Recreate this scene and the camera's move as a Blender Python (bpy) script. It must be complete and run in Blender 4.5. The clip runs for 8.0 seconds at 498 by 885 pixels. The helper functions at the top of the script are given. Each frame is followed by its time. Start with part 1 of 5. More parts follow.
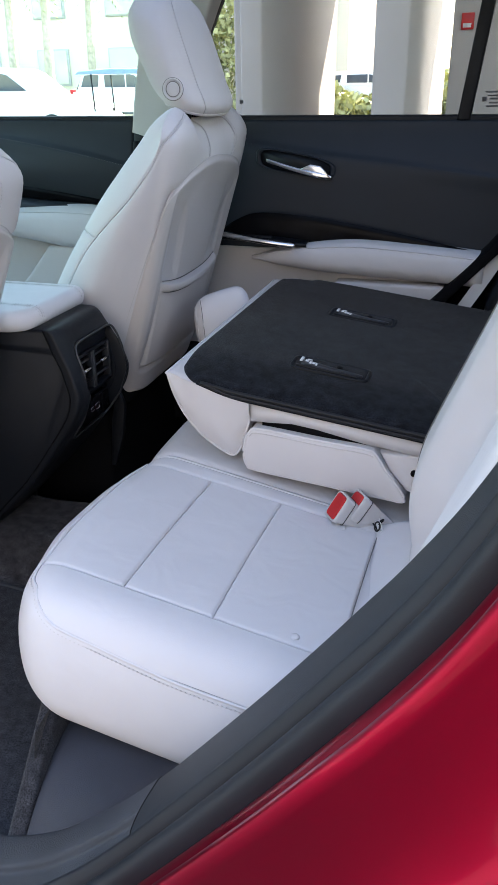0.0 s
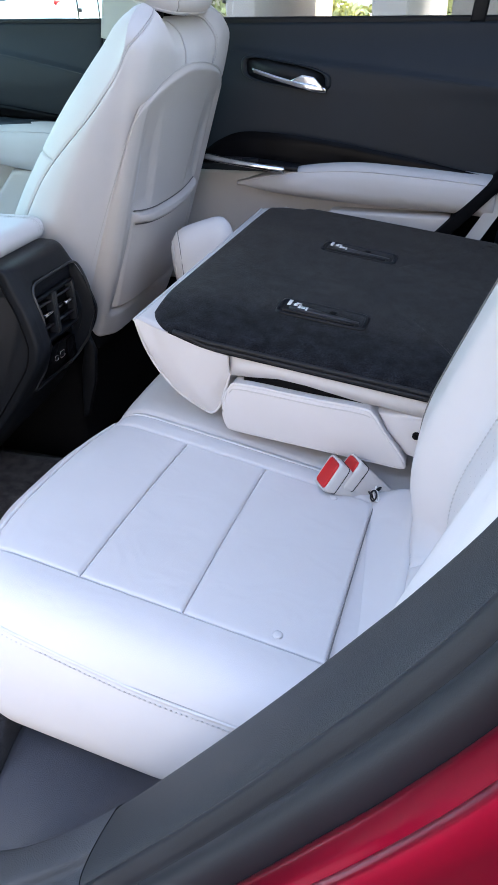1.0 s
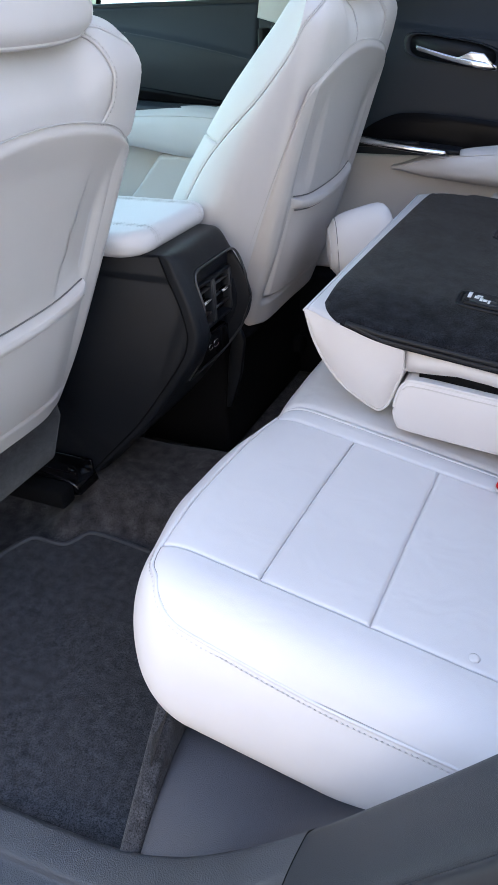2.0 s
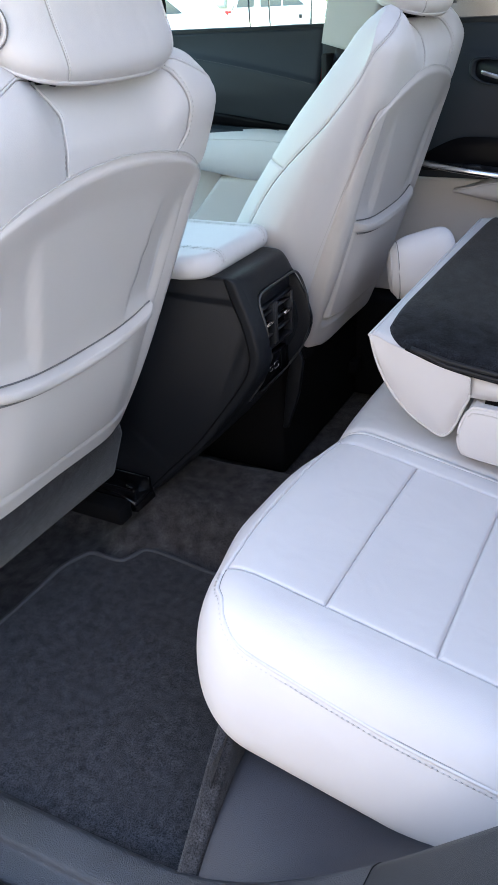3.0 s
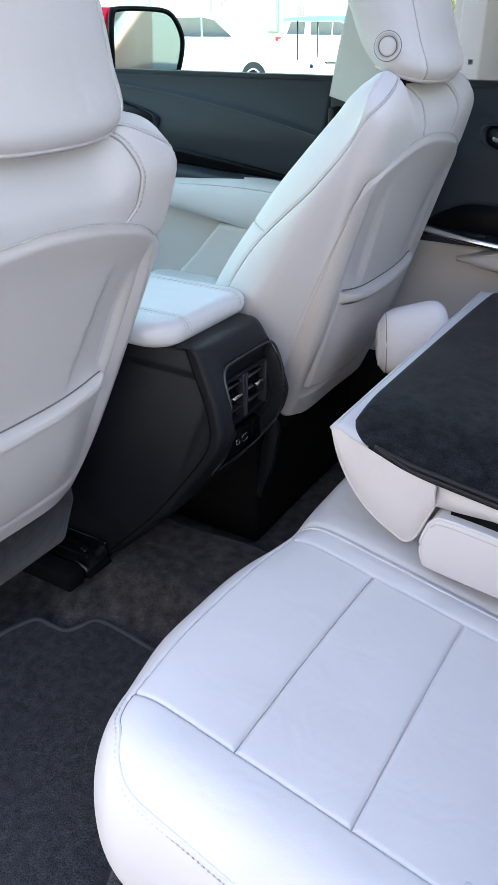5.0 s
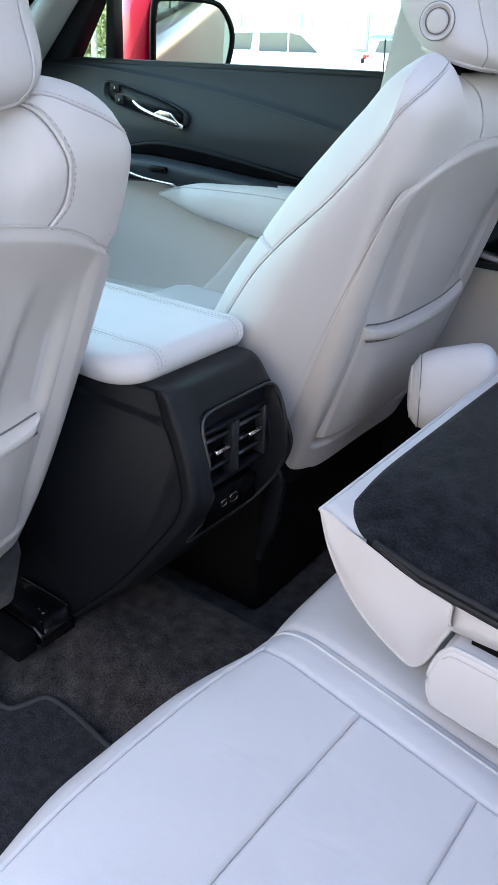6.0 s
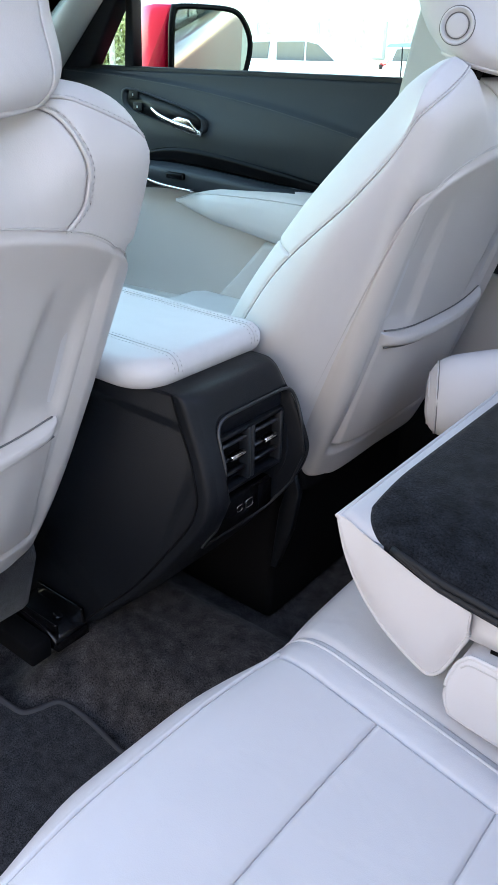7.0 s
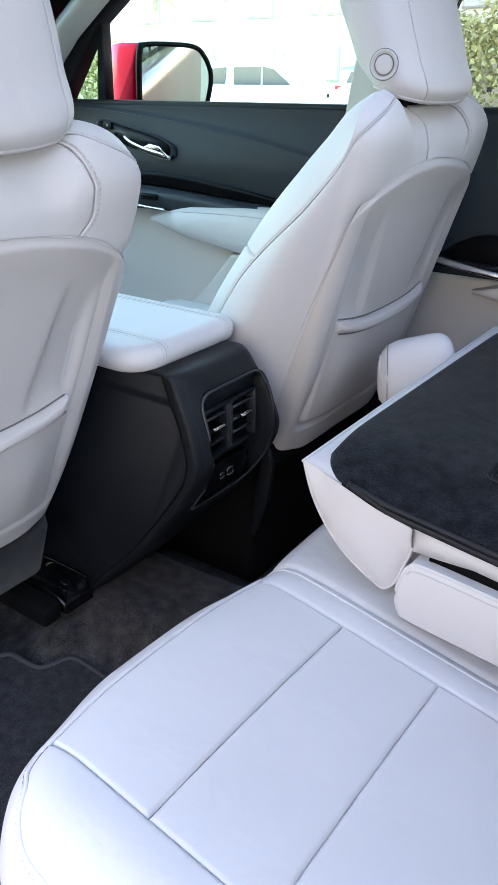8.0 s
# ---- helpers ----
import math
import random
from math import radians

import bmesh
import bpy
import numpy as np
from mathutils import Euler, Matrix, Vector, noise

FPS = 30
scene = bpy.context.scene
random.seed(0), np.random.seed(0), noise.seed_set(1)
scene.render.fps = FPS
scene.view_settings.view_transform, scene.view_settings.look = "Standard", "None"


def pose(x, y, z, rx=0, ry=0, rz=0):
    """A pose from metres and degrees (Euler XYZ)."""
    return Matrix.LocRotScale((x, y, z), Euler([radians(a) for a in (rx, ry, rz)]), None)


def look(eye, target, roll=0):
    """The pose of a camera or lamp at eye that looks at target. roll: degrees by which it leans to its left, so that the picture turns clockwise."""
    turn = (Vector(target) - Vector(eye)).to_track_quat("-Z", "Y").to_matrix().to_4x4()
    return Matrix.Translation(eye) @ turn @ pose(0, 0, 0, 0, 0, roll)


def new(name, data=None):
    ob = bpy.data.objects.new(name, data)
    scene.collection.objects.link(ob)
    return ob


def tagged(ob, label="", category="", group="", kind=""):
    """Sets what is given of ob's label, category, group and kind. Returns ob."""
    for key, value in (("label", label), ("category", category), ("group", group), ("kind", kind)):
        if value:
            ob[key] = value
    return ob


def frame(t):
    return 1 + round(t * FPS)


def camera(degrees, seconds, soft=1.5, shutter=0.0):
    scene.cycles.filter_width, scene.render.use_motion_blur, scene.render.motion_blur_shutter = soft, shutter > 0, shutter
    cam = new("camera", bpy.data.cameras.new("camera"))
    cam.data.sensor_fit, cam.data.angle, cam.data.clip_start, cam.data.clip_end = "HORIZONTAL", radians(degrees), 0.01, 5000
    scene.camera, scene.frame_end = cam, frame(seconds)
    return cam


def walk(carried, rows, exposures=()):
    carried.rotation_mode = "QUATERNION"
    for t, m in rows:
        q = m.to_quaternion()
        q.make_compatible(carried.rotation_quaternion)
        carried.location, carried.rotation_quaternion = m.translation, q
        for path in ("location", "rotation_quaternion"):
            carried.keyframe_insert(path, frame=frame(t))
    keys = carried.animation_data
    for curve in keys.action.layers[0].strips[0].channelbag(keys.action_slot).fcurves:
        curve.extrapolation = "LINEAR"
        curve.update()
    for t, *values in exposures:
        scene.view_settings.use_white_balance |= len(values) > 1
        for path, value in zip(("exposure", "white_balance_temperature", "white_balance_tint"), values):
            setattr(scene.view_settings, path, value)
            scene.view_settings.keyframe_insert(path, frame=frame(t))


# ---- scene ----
cam = camera(36.3, 8.0)
PATH = [
    (0, (0.121, -1.182, 1.316), (-0.429, 0.538, 0.456), -1.0),
    (0.5, (0.11, -1.086, 1.3), (-0.405, 0.582, 0.325), -1.3),
    (1, (0.097, -1.034, 1.287), (-0.418, 0.606, 0.266), -1.0),
    (1.5, (0.037, -1.028, 1.28), (-0.59, 0.561, 0.241), -2.5),
    (2, (-0.015, -1.022, 1.273), (-0.757, 0.517, 0.235), -2.9),
    (2.2, (-0.023, -1.022, 1.267), (-0.805, 0.504, 0.237), -3.1),
    (3.3, (-0.041, -1.035, 1.293), (-0.899, 0.478, 0.305), -3.1),
    (3.5, (-0.04, -1.033, 1.297), (-0.893, 0.486, 0.313), -2.4),
    (4, (-0.025, -1.019, 1.307), (-0.891, 0.512, 0.354), -2.0),
    (4.5, (-0.015, -0.97, 1.297), (-0.891, 0.57, 0.37), -1.0),
    (4.7, (-0.014, -0.949, 1.329), (-0.892, 0.573, 0.373), -0.6),
    (5.8, (-0.041, -0.661, 1.283), (-1.071, 0.782, 0.356), 1.7),
    (6, (-0.057, -0.64, 1.274), (-1.109, 0.788, 0.349), 1.8),
    (6.5, (-0.074, -0.633, 1.266), (-1.159, 0.773, 0.347), 1.9),
    (7, (-0.06, -0.639, 1.27), (-1.148, 0.772, 0.361), 1.6),
    (7.5, (-0.041, -0.656, 1.271), (-1.118, 0.775, 0.38), 1.0),
    (8, (0.041, -0.784, 1.285), (-1.005, 0.687, 0.424), 0.1),
]
walk(cam, [(t, look(eye, target, roll)) for t, eye, target, roll in PATH], [(0, 3.5, 7350, 12), (0.5, 3.8, 7200, 12), (1, 3.92, 7100, 12), (2, 3.95, 7400, 12), (3.5, 3.88, 7450, 12), (6, 3.95, 7350, 12), (8, 4.0, 7350, 12)])

# ---- world, sun, exposure ----
SUN_ELEV, SUN_AZ = 47.0, 28.0
world = bpy.data.worlds.new("world")
scene.world = world
world.use_nodes = True
wn = world.node_tree.nodes
sky = wn.new("ShaderNodeTexSky")
sky.sky_type, sky.sun_disc = "NISHITA", False
sky.sun_elevation, sky.sun_rotation = radians(SUN_ELEV), radians(SUN_AZ)
world.node_tree.links.new(sky.outputs[0], wn["Background"].inputs[0])
wn["Background"].inputs[1].default_value = 0.15
sun = new("sun", bpy.data.lights.new("sun", "SUN"))
sun.data.energy, sun.data.angle, sun.data.color = 4.4, radians(0.5), (1.0, 0.95, 0.88)
sa = radians(SUN_AZ)
sun_to = Vector((math.sin(sa) * math.cos(radians(SUN_ELEV)), math.cos(sa) * math.cos(radians(SUN_ELEV)), math.sin(radians(SUN_ELEV))))
sun.matrix_world = look(sun_to * 30, (0, 0, 0))


# ---- materials ----
def material(name, color, rough=0.5, metal=0.0, vary=0.08, scale=6.0, bump=0.0, grain=400.0, coat=0.0, spec=0.5, fleck=0.0, sheen=0.0, cells=False, wave=0.0):
    """A node material: broad tone variation, fine grain relief, and a roughness that wanders a little."""
    m = bpy.data.materials.new(name)
    m.use_nodes = True
    nodes, links = m.node_tree.nodes, m.node_tree.links
    b = nodes["Principled BSDF"]
    b.inputs["Metallic"].default_value, b.inputs["Coat Weight"].default_value = metal, coat
    b.inputs["Coat Roughness"].default_value, b.inputs["Specular IOR Level"].default_value = 0.04, spec
    b.inputs["Sheen Weight"].default_value, b.inputs["Sheen Roughness"].default_value = sheen, 0.4
    co = nodes.new("ShaderNodeTexCoord")
    broad = nodes.new("ShaderNodeTexNoise")
    broad.inputs["Scale"].default_value, broad.inputs["Detail"].default_value = scale, 5
    links.new(co.outputs["Object"], broad.inputs["Vector"])
    fine = nodes.new("ShaderNodeTexVoronoi" if cells else "ShaderNodeTexNoise")
    fine.inputs["Scale"].default_value = grain
    links.new(co.outputs["Object"], fine.inputs["Vector"])
    if fleck > 0.3:
        fine.inputs["Detail"].default_value, fine.inputs["Roughness"].default_value = 4, 0.8
    ramp = nodes.new("ShaderNodeMapRange")
    ramp.inputs["From Min"].default_value, ramp.inputs["From Max"].default_value = 0.3, 0.7
    ramp.inputs["To Min"].default_value, ramp.inputs["To Max"].default_value = 1 - vary, 1 + vary
    links.new(broad.outputs[0], ramp.inputs["Value"])
    tone = nodes.new("ShaderNodeMix")
    tone.data_type, tone.blend_type = "RGBA", "MULTIPLY"
    tone.inputs["Factor"].default_value, tone.inputs["A"].default_value = 1.0, (*color, 1)
    links.new(ramp.outputs[0], tone.inputs["B"])
    out = tone.outputs["Result"]
    if fleck:
        fr = nodes.new("ShaderNodeMapRange")
        fr.inputs["From Min"].default_value, fr.inputs["From Max"].default_value = 0.35, 0.65
        fr.inputs["To Min"].default_value, fr.inputs["To Max"].default_value = 1 - fleck, 1 + fleck
        links.new(fine.outputs[0], fr.inputs["Value"])
        t2 = nodes.new("ShaderNodeMix")
        t2.data_type, t2.blend_type = "RGBA", "MULTIPLY"
        t2.inputs["Factor"].default_value = 1.0
        links.new(out, t2.inputs["A"])
        links.new(fr.outputs[0], t2.inputs["B"])
        out = t2.outputs["Result"]
    links.new(out, b.inputs["Base Color"])
    rr = nodes.new("ShaderNodeMapRange")
    rr.inputs["To Min"].default_value, rr.inputs["To Max"].default_value = max(0.02, rough * 0.85), min(1, rough * 1.15)
    links.new(broad.outputs[0], rr.inputs["Value"])
    links.new(rr.outputs[0], b.inputs["Roughness"])
    if bump:
        bp = nodes.new("ShaderNodeBump")
        bp.inputs["Strength"].default_value, bp.inputs["Distance"].default_value = 1.0, bump
        links.new(fine.outputs[0], bp.inputs["Height"])
        links.new(bp.outputs[0], b.inputs["Normal"])
        if wave:
            slow = nodes.new("ShaderNodeTexNoise")
            slow.inputs["Scale"].default_value, slow.inputs["Detail"].default_value, slow.inputs["Distortion"].default_value = 16, 2, 0.6
            links.new(co.outputs["Object"], slow.inputs["Vector"])
            wb = nodes.new("ShaderNodeBump")
            wb.inputs["Strength"].default_value, wb.inputs["Distance"].default_value = 1.0, wave
            links.new(slow.outputs[0], wb.inputs["Height"])
            links.new(wb.outputs[0], bp.inputs["Normal"])
    return m


LEATHER = material("light_grey_leather", (0.62, 0.60, 0.605), 0.58, vary=0.03, scale=7, bump=0.00006, grain=900, cells=True, wave=0.0022, spec=0.4)
SHELL = material("light_grey_moulded_plastic", (0.57, 0.535, 0.52), 0.40, vary=0.02, bump=0.00006, grain=1500)
THREAD = material("grey_thread", (0.54, 0.52, 0.515), 0.8, vary=0.05)
# dark grey for the shade in seams and grooves, and for the door's thread
SEAMDARK = material("seam_shade_and_dark_thread", (0.16, 0.155, 0.155), 0.9, vary=0.1)
CARPET = material("black_carpet", (0.0125, 0.0142, 0.0180), 0.98, vary=0.5, scale=55, bump=0.0007, grain=480, fleck=0.65, spec=0.05, sheen=0.15)
FLOORPILE = material("charcoal_floor_carpet", (0.050, 0.046, 0.047), 0.98, vary=0.45, scale=45, bump=0.0009, grain=520, fleck=0.85, spec=0.05, sheen=0.12)
MATPILE = material("dark_grey_mat_pile", (0.039, 0.039, 0.043), 0.98, vary=0.3, scale=70, bump=0.0007, grain=600, fleck=0.85, spec=0.05, sheen=0.15)
BINDING = material("grey_edge_binding", (0.05, 0.05, 0.055), 0.8, vary=0.15, bump=0.0004, grain=900)
PLASTIC = material("grained_black_plastic", (0.0075, 0.0092, 0.0128), 0.42, vary=0.15, scale=9, bump=0.0002, grain=1300, cells=True, spec=0.26)
TRIMDARK = material("grained_charcoal_plastic", (0.020, 0.022, 0.026), 0.5, vary=0.12, scale=5, bump=0.0003, grain=1200, cells=True, spec=0.35)
BASEGREY = material("grained_slate_plastic", (0.034, 0.036, 0.045), 0.5, vary=0.12, scale=5, bump=0.0003, grain=1200, cells=True, spec=0.35)
SILLPLASTIC = material("coarse_grained_grey_plastic", (0.042, 0.044, 0.05), 0.5, vary=0.2, scale=14, bump=0.0007, grain=750, cells=True, fleck=0.25, spec=0.4)
DOORSKIN = material("charcoal_soft_door_skin", (0.0155, 0.0212, 0.030), 0.46, vary=0.08, scale=5, bump=0.00015, grain=1100, cells=True, spec=0.30)
# greyer than the black plastic, with the light on thin edges in its colour
VENTGREY = material("vent_plastic_with_edge_light", (0.032, 0.034, 0.038), 0.34, vary=0.1, scale=30, spec=0.5)
GLOSS = material("gloss_black_trim", (0.005, 0.005, 0.006), 0.2, vary=0.3, scale=20, spec=0.06)
BLACKSTEEL = material("gloss_black_steel", (0.005, 0.005, 0.006), 0.12, vary=0.3, scale=40, bump=0.0006, grain=60)
RUBBER = material("black_rubber", (0.011, 0.012, 0.015), 0.55, vary=0.15, scale=12, bump=0.0001, grain=800, spec=0.3)
CHROME = material("satin_chrome", (0.78, 0.78, 0.79), 0.16, metal=1.0, vary=0.03)
PAINT = material("red_metallic_paint", (0.33, 0.0004, 0.022), 0.34, metal=0.88, vary=0.05, scale=3, coat=0.35, spec=0.15, fleck=0.08, grain=3000)
REDBUTTON = material("red_plastic_button", (0.55, 0.008, 0.012), 0.4, vary=0.04)
BUCKLEGREY = material("grey_buckle_plastic", (0.56, 0.55, 0.55), 0.45, vary=0.04, bump=0.0001, grain=900)
WEBBING = material("light_grey_belt_webbing", (0.55, 0.54, 0.53), 0.7, vary=0.05, bump=0.0003, grain=700)
HEADLINER = material("pale_grey_headliner", (0.55, 0.54, 0.52), 0.9, vary=0.04, bump=0.0004, grain=700)
PILLARTRIM = material("pale_grey_pillar_trim", (0.62, 0.61, 0.58), 0.55, vary=0.03, bump=0.0001, grain=900)
WHITEMARK = material("white_marking", (0.8, 0.8, 0.8), 0.6, vary=0.03)
# near-black for linings and holes, and for shade painted under the far seat
VOID = material("matt_black_lining_and_shade", (0.005, 0.005, 0.006), 0.9, vary=0.2, spec=0.1)


def glass_material(name, tint, rough=0.0):
    m = bpy.data.materials.new(name)
    m.use_nodes = True
    nodes, links = m.node_tree.nodes, m.node_tree.links
    clear, gloss, mix = nodes.new("ShaderNodeBsdfTransparent"), nodes.new("ShaderNodeBsdfGlossy"), nodes.new("ShaderNodeMixShader")
    clear.inputs[0].default_value, gloss.inputs["Roughness"].default_value = (*tint, 1), 0.01
    fres = nodes.new("ShaderNodeFresnel")
    fres.inputs[0].default_value = 1.16
    links.new(fres.outputs[0], mix.inputs[0])
    links.new(clear.outputs[0], mix.inputs[1])
    links.new(gloss.outputs[0], mix.inputs[2])
    links.new(mix.outputs[0], nodes["Material Output"].inputs[0])
    return m


REARGLASS = glass_material("grey_tinted_rear_glass", (0.70, 0.695, 0.68))
GLASS = glass_material("green_tinted_window_glass", (0.82, 0.92, 0.85))
DARKGLASS = material("blue_grey_car_glass", (0.045, 0.065, 0.095), 0.05, vary=0.1, coat=0.2)
# window panes coloured pale to give the glare of the bright outdoors
GLAREPANE = material("glare_pale_pane", (0.52, 0.50, 0.43), 0.25, vary=0.15, scale=0.7, coat=0.6)


# ---- building tools ----
def spl(pts, n, closed=False):
    """n points on a smooth curve through pts."""
    p = np.array(pts, float)
    k = len(p)
    t = np.linspace(0, k if closed else k - 1, n, endpoint=not closed)
    i = np.clip(np.floor(t).astype(int), 0, k - 1 if closed else k - 2)
    f = (t - i)[:, None]
    g = (lambda j: p[j % k]) if closed else (lambda j: p[np.clip(j, 0, k - 1)])
    a, b, c, d = g(i - 1), g(i), g(i + 1), g(i + 2)
    return 0.5 * (2 * b + (c - a) * f + (2 * a - 5 * b + 4 * c - d) * f ** 2 + (3 * b - a - 3 * c + d) * f ** 3)


def curve1(xs, ys):
    """A smooth function through the points (xs, ys)."""
    xs, ys = np.array(xs, float), np.array(ys, float)
    m = np.gradient(ys, xs)

    def fn(x):
        x = np.clip(x, xs[0], xs[-1])
        i = np.clip(np.searchsorted(xs, x, side="right") - 1, 0, len(xs) - 2)
        h = xs[i + 1] - xs[i]
        t = (x - xs[i]) / h
        return (2 * t ** 3 - 3 * t ** 2 + 1) * ys[i] + (t ** 3 - 2 * t ** 2 + t) * h * m[i] + (-2 * t ** 3 + 3 * t ** 2) * ys[i + 1] + (t ** 3 - t ** 2) * h * m[i + 1]
    return fn


def step(a, b, x):
    t = np.clip((np.asarray(x, float) - a) / (b - a), 0, 1)
    return t * t * (3 - 2 * t)


def ends(n, k=0.85):
    """n numbers from 0 to 1, closer together at both ends."""
    t = np.linspace(0, 1, n)
    return t - k / (2 * math.pi) * np.sin(2 * math.pi * t)


def thing(name, label, category, group="", kind="", m=None):
    """A top-level Empty that holds parts."""
    ob = new(name)
    ob.empty_display_size = 0.05
    if m is not None:
        ob.matrix_world = m
    return tagged(ob, label, category, group, kind)


def mesh_ob(name, verts, faces, mat, parent=None, label="", smooth=True):
    me = bpy.data.meshes.new(name)
    me.from_pydata([tuple(map(float, v)) for v in verts], [], [tuple(f) for f in faces])
    me.materials.append(mat)
    if smooth:
        me.shade_smooth()
    me.update()
    ob = new(name, me)
    if parent is not None:
        ob.parent = parent
    if label:
        ob["label"] = label
    return ob


def part(name, bm, mat, parent=None, label="", smooth=True):
    """Links a bmesh as one mesh object under a thing or a part."""
    me = bpy.data.meshes.new(name)
    bmesh.ops.recalc_face_normals(bm, faces=bm.faces[:])
    bm.to_mesh(me)
    bm.free()
    me.materials.append(mat)
    if smooth:
        me.shade_smooth()
    ob = new(name, me)
    if parent is not None:
        ob.parent = parent
    if label:
        ob["label"] = label
    return ob


def grid_faces(nu, nv, wrap=False):
    q = nv if wrap else nv - 1
    return [(i * nv + j, i * nv + (j + 1) % nv, (i + 1) * nv + (j + 1) % nv, (i + 1) * nv + j) for i in range(nu - 1) for j in range(q)]


def surf(name, fn, ur, vr, nu, nv, mat, parent, inside, groove=0.004, gw=0.008, puff=0.0, seams=(1, 1, 1, 1), label="", rim=0.0):
    """A soft panel fn(U, V) over the ranges ur and vr; its borders dip into the seams, and rim turns them further in."""
    us = ur[0] + (ur[1] - ur[0]) * ends(nu, 0.93)
    vs = vr[0] + (vr[1] - vr[0]) * ends(nv, 0.93)
    U, V = np.meshgrid(us, vs, indexing="ij")
    P = fn(U, V)
    du, dv = np.gradient(P, axis=0), np.gradient(P, axis=1)
    N = np.cross(du, dv)
    N /= np.linalg.norm(N, axis=2, keepdims=True) + 1e-12
    if np.sum((P - np.array(inside)) * N) < 0:
        N, flip = -N, True
    else:
        flip = False
    lu = np.concatenate([np.zeros((1, nv)), np.cumsum(np.linalg.norm(np.diff(P, axis=0), axis=2), axis=0)])
    lv = np.concatenate([np.zeros((nu, 1)), np.cumsum(np.linalg.norm(np.diff(P, axis=1), axis=2), axis=1)], axis=1)
    d = np.full((nu, nv), 1.0)
    for on, e in zip(seams, (lu, lu[-1:] - lu, lv, lv[:, -1:] - lv)):
        if on:
            d = np.minimum(d, e)
    off = -groove * np.clip(1 - d / gw, 0, 1) ** 2 + puff * (1 - np.exp(-d / 0.03))
    P = P + N * off[..., None]
    if rim:
        for on_edge, at in zip(seams if any(seams) else (1, 1, 1, 1), ((0, slice(None)), (-1, slice(None)), (slice(None), 0), (slice(None), -1))):
            if on_edge:
                P[at] = P[at] - N[at] * rim
    f = grid_faces(nu, nv)
    if flip:
        f = [x[::-1] for x in f]
    return mesh_ob(name, P.reshape(-1, 3), f, mat, parent, label)


def frames(pts, closed=False):
    p = np.array(pts, float)
    t = np.gradient(p, axis=0) if not closed else np.roll(p, -1, 0) - np.roll(p, 1, 0)
    t /= np.linalg.norm(t, axis=1, keepdims=True) + 1e-12
    ref = np.array([0, 0, 1.0]) if abs(t[:, 2]).mean() < 0.8 else np.array([0, 1.0, 0])
    a = np.cross(t, ref)
    a /= np.linalg.norm(a, axis=1, keepdims=True) + 1e-12
    return p, t, a, np.cross(a, t)


def tube(name, pts, r, mat, parent=None, sides=8, closed=False, flat=1.0, label=""):
    p, t, a, b = frames(pts, closed)
    ang = np.linspace(0, 2 * math.pi, sides, endpoint=False)
    V = p[:, None] + r * np.cos(ang)[None, :, None] * a[:, None] + r * flat * np.sin(ang)[None, :, None] * b[:, None]
    n = len(p)
    f = grid_faces(n, sides, True)
    if closed:
        f += [((n - 1) * sides + j, (n - 1) * sides + (j + 1) % sides, (j + 1) % sides, j) for j in range(sides)]
    else:
        f += [tuple(range(sides - 1, -1, -1)), tuple((n - 1) * sides + j for j in range(sides))]
    return mesh_ob(name, V.reshape(-1, 3), f, mat, parent, label)


def stitching(name, pts, mat, parent, gap=0.0056, length=0.0046, r=0.00045, label=""):
    """A row of thread stitches along a curve, as one mesh."""
    p = np.array(pts, float)
    s = np.concatenate([[0], np.cumsum(np.linalg.norm(np.diff(p, axis=0), axis=1))])
    V, F = [], []
    for s0 in np.arange(gap / 2, s[-1] - length, gap):
        a, b = (np.array([np.interp(q, s, p[:, k]) for k in range(3)]) for q in (s0, s0 + length))
        t = (b - a) / (np.linalg.norm(b - a) + 1e-9)
        x = np.cross(t, (0.3, 0.2, 0.9))
        x /= np.linalg.norm(x)
        y = np.cross(t, x)
        k = len(V)
        mid = (a + b) / 2
        V += [a, b] + [mid + r * (x * c + y * e) for c, e in ((1, 1), (-1, 1), (-1, -1), (1, -1))]
        for j in range(4):
            F += [(k, k + 2 + j, k + 2 + (j + 1) % 4), (k + 1, k + 2 + (j + 1) % 4, k + 2 + j)]
    return mesh_ob(name, V, F, mat, parent, label)


def loft(name, rings, mat, parent=None, label="", caps=True):
    """A closed skin over rings of equally many points."""
    R = [np.array(r, float) for r in rings]
    n = len(R[0])
    f = grid_faces(len(R), n, True)
    V = np.concatenate(R)
    if caps:
        for k, r in ((0, R[0]), (len(R) - 1, R[-1])):
            V = np.concatenate([V, [r.mean(0)]])
            c = len(V) - 1
            f += [(c, k * n + (j + 1) % n, k * n + j) if k == 0 else (c, k * n + j, k * n + (j + 1) % n) for j in range(n)]
    bm = bmesh.new()
    vs = [bm.verts.new(v) for v in V]
    for q in f:
        try:
            bm.faces.new([vs[i] for i in q])
        except ValueError:
            pass
    return part(name, bm, mat, parent, label)


def box_bm(x0, x1, y0, y1, z0, z1, r=0.004, seg=2):
    bm = bmesh.new()
    bmesh.ops.create_cube(bm, size=1.0)
    for v in bm.verts:
        v.co = Vector(((x0 + x1) / 2 + v.co.x * (x1 - x0), (y0 + y1) / 2 + v.co.y * (y1 - y0), (z0 + z1) / 2 + v.co.z * (z1 - z0)))
    if r:
        bmesh.ops.bevel(bm, geom=bm.edges[:], offset=r, segments=seg, profile=0.5, affect="EDGES")
    return bm


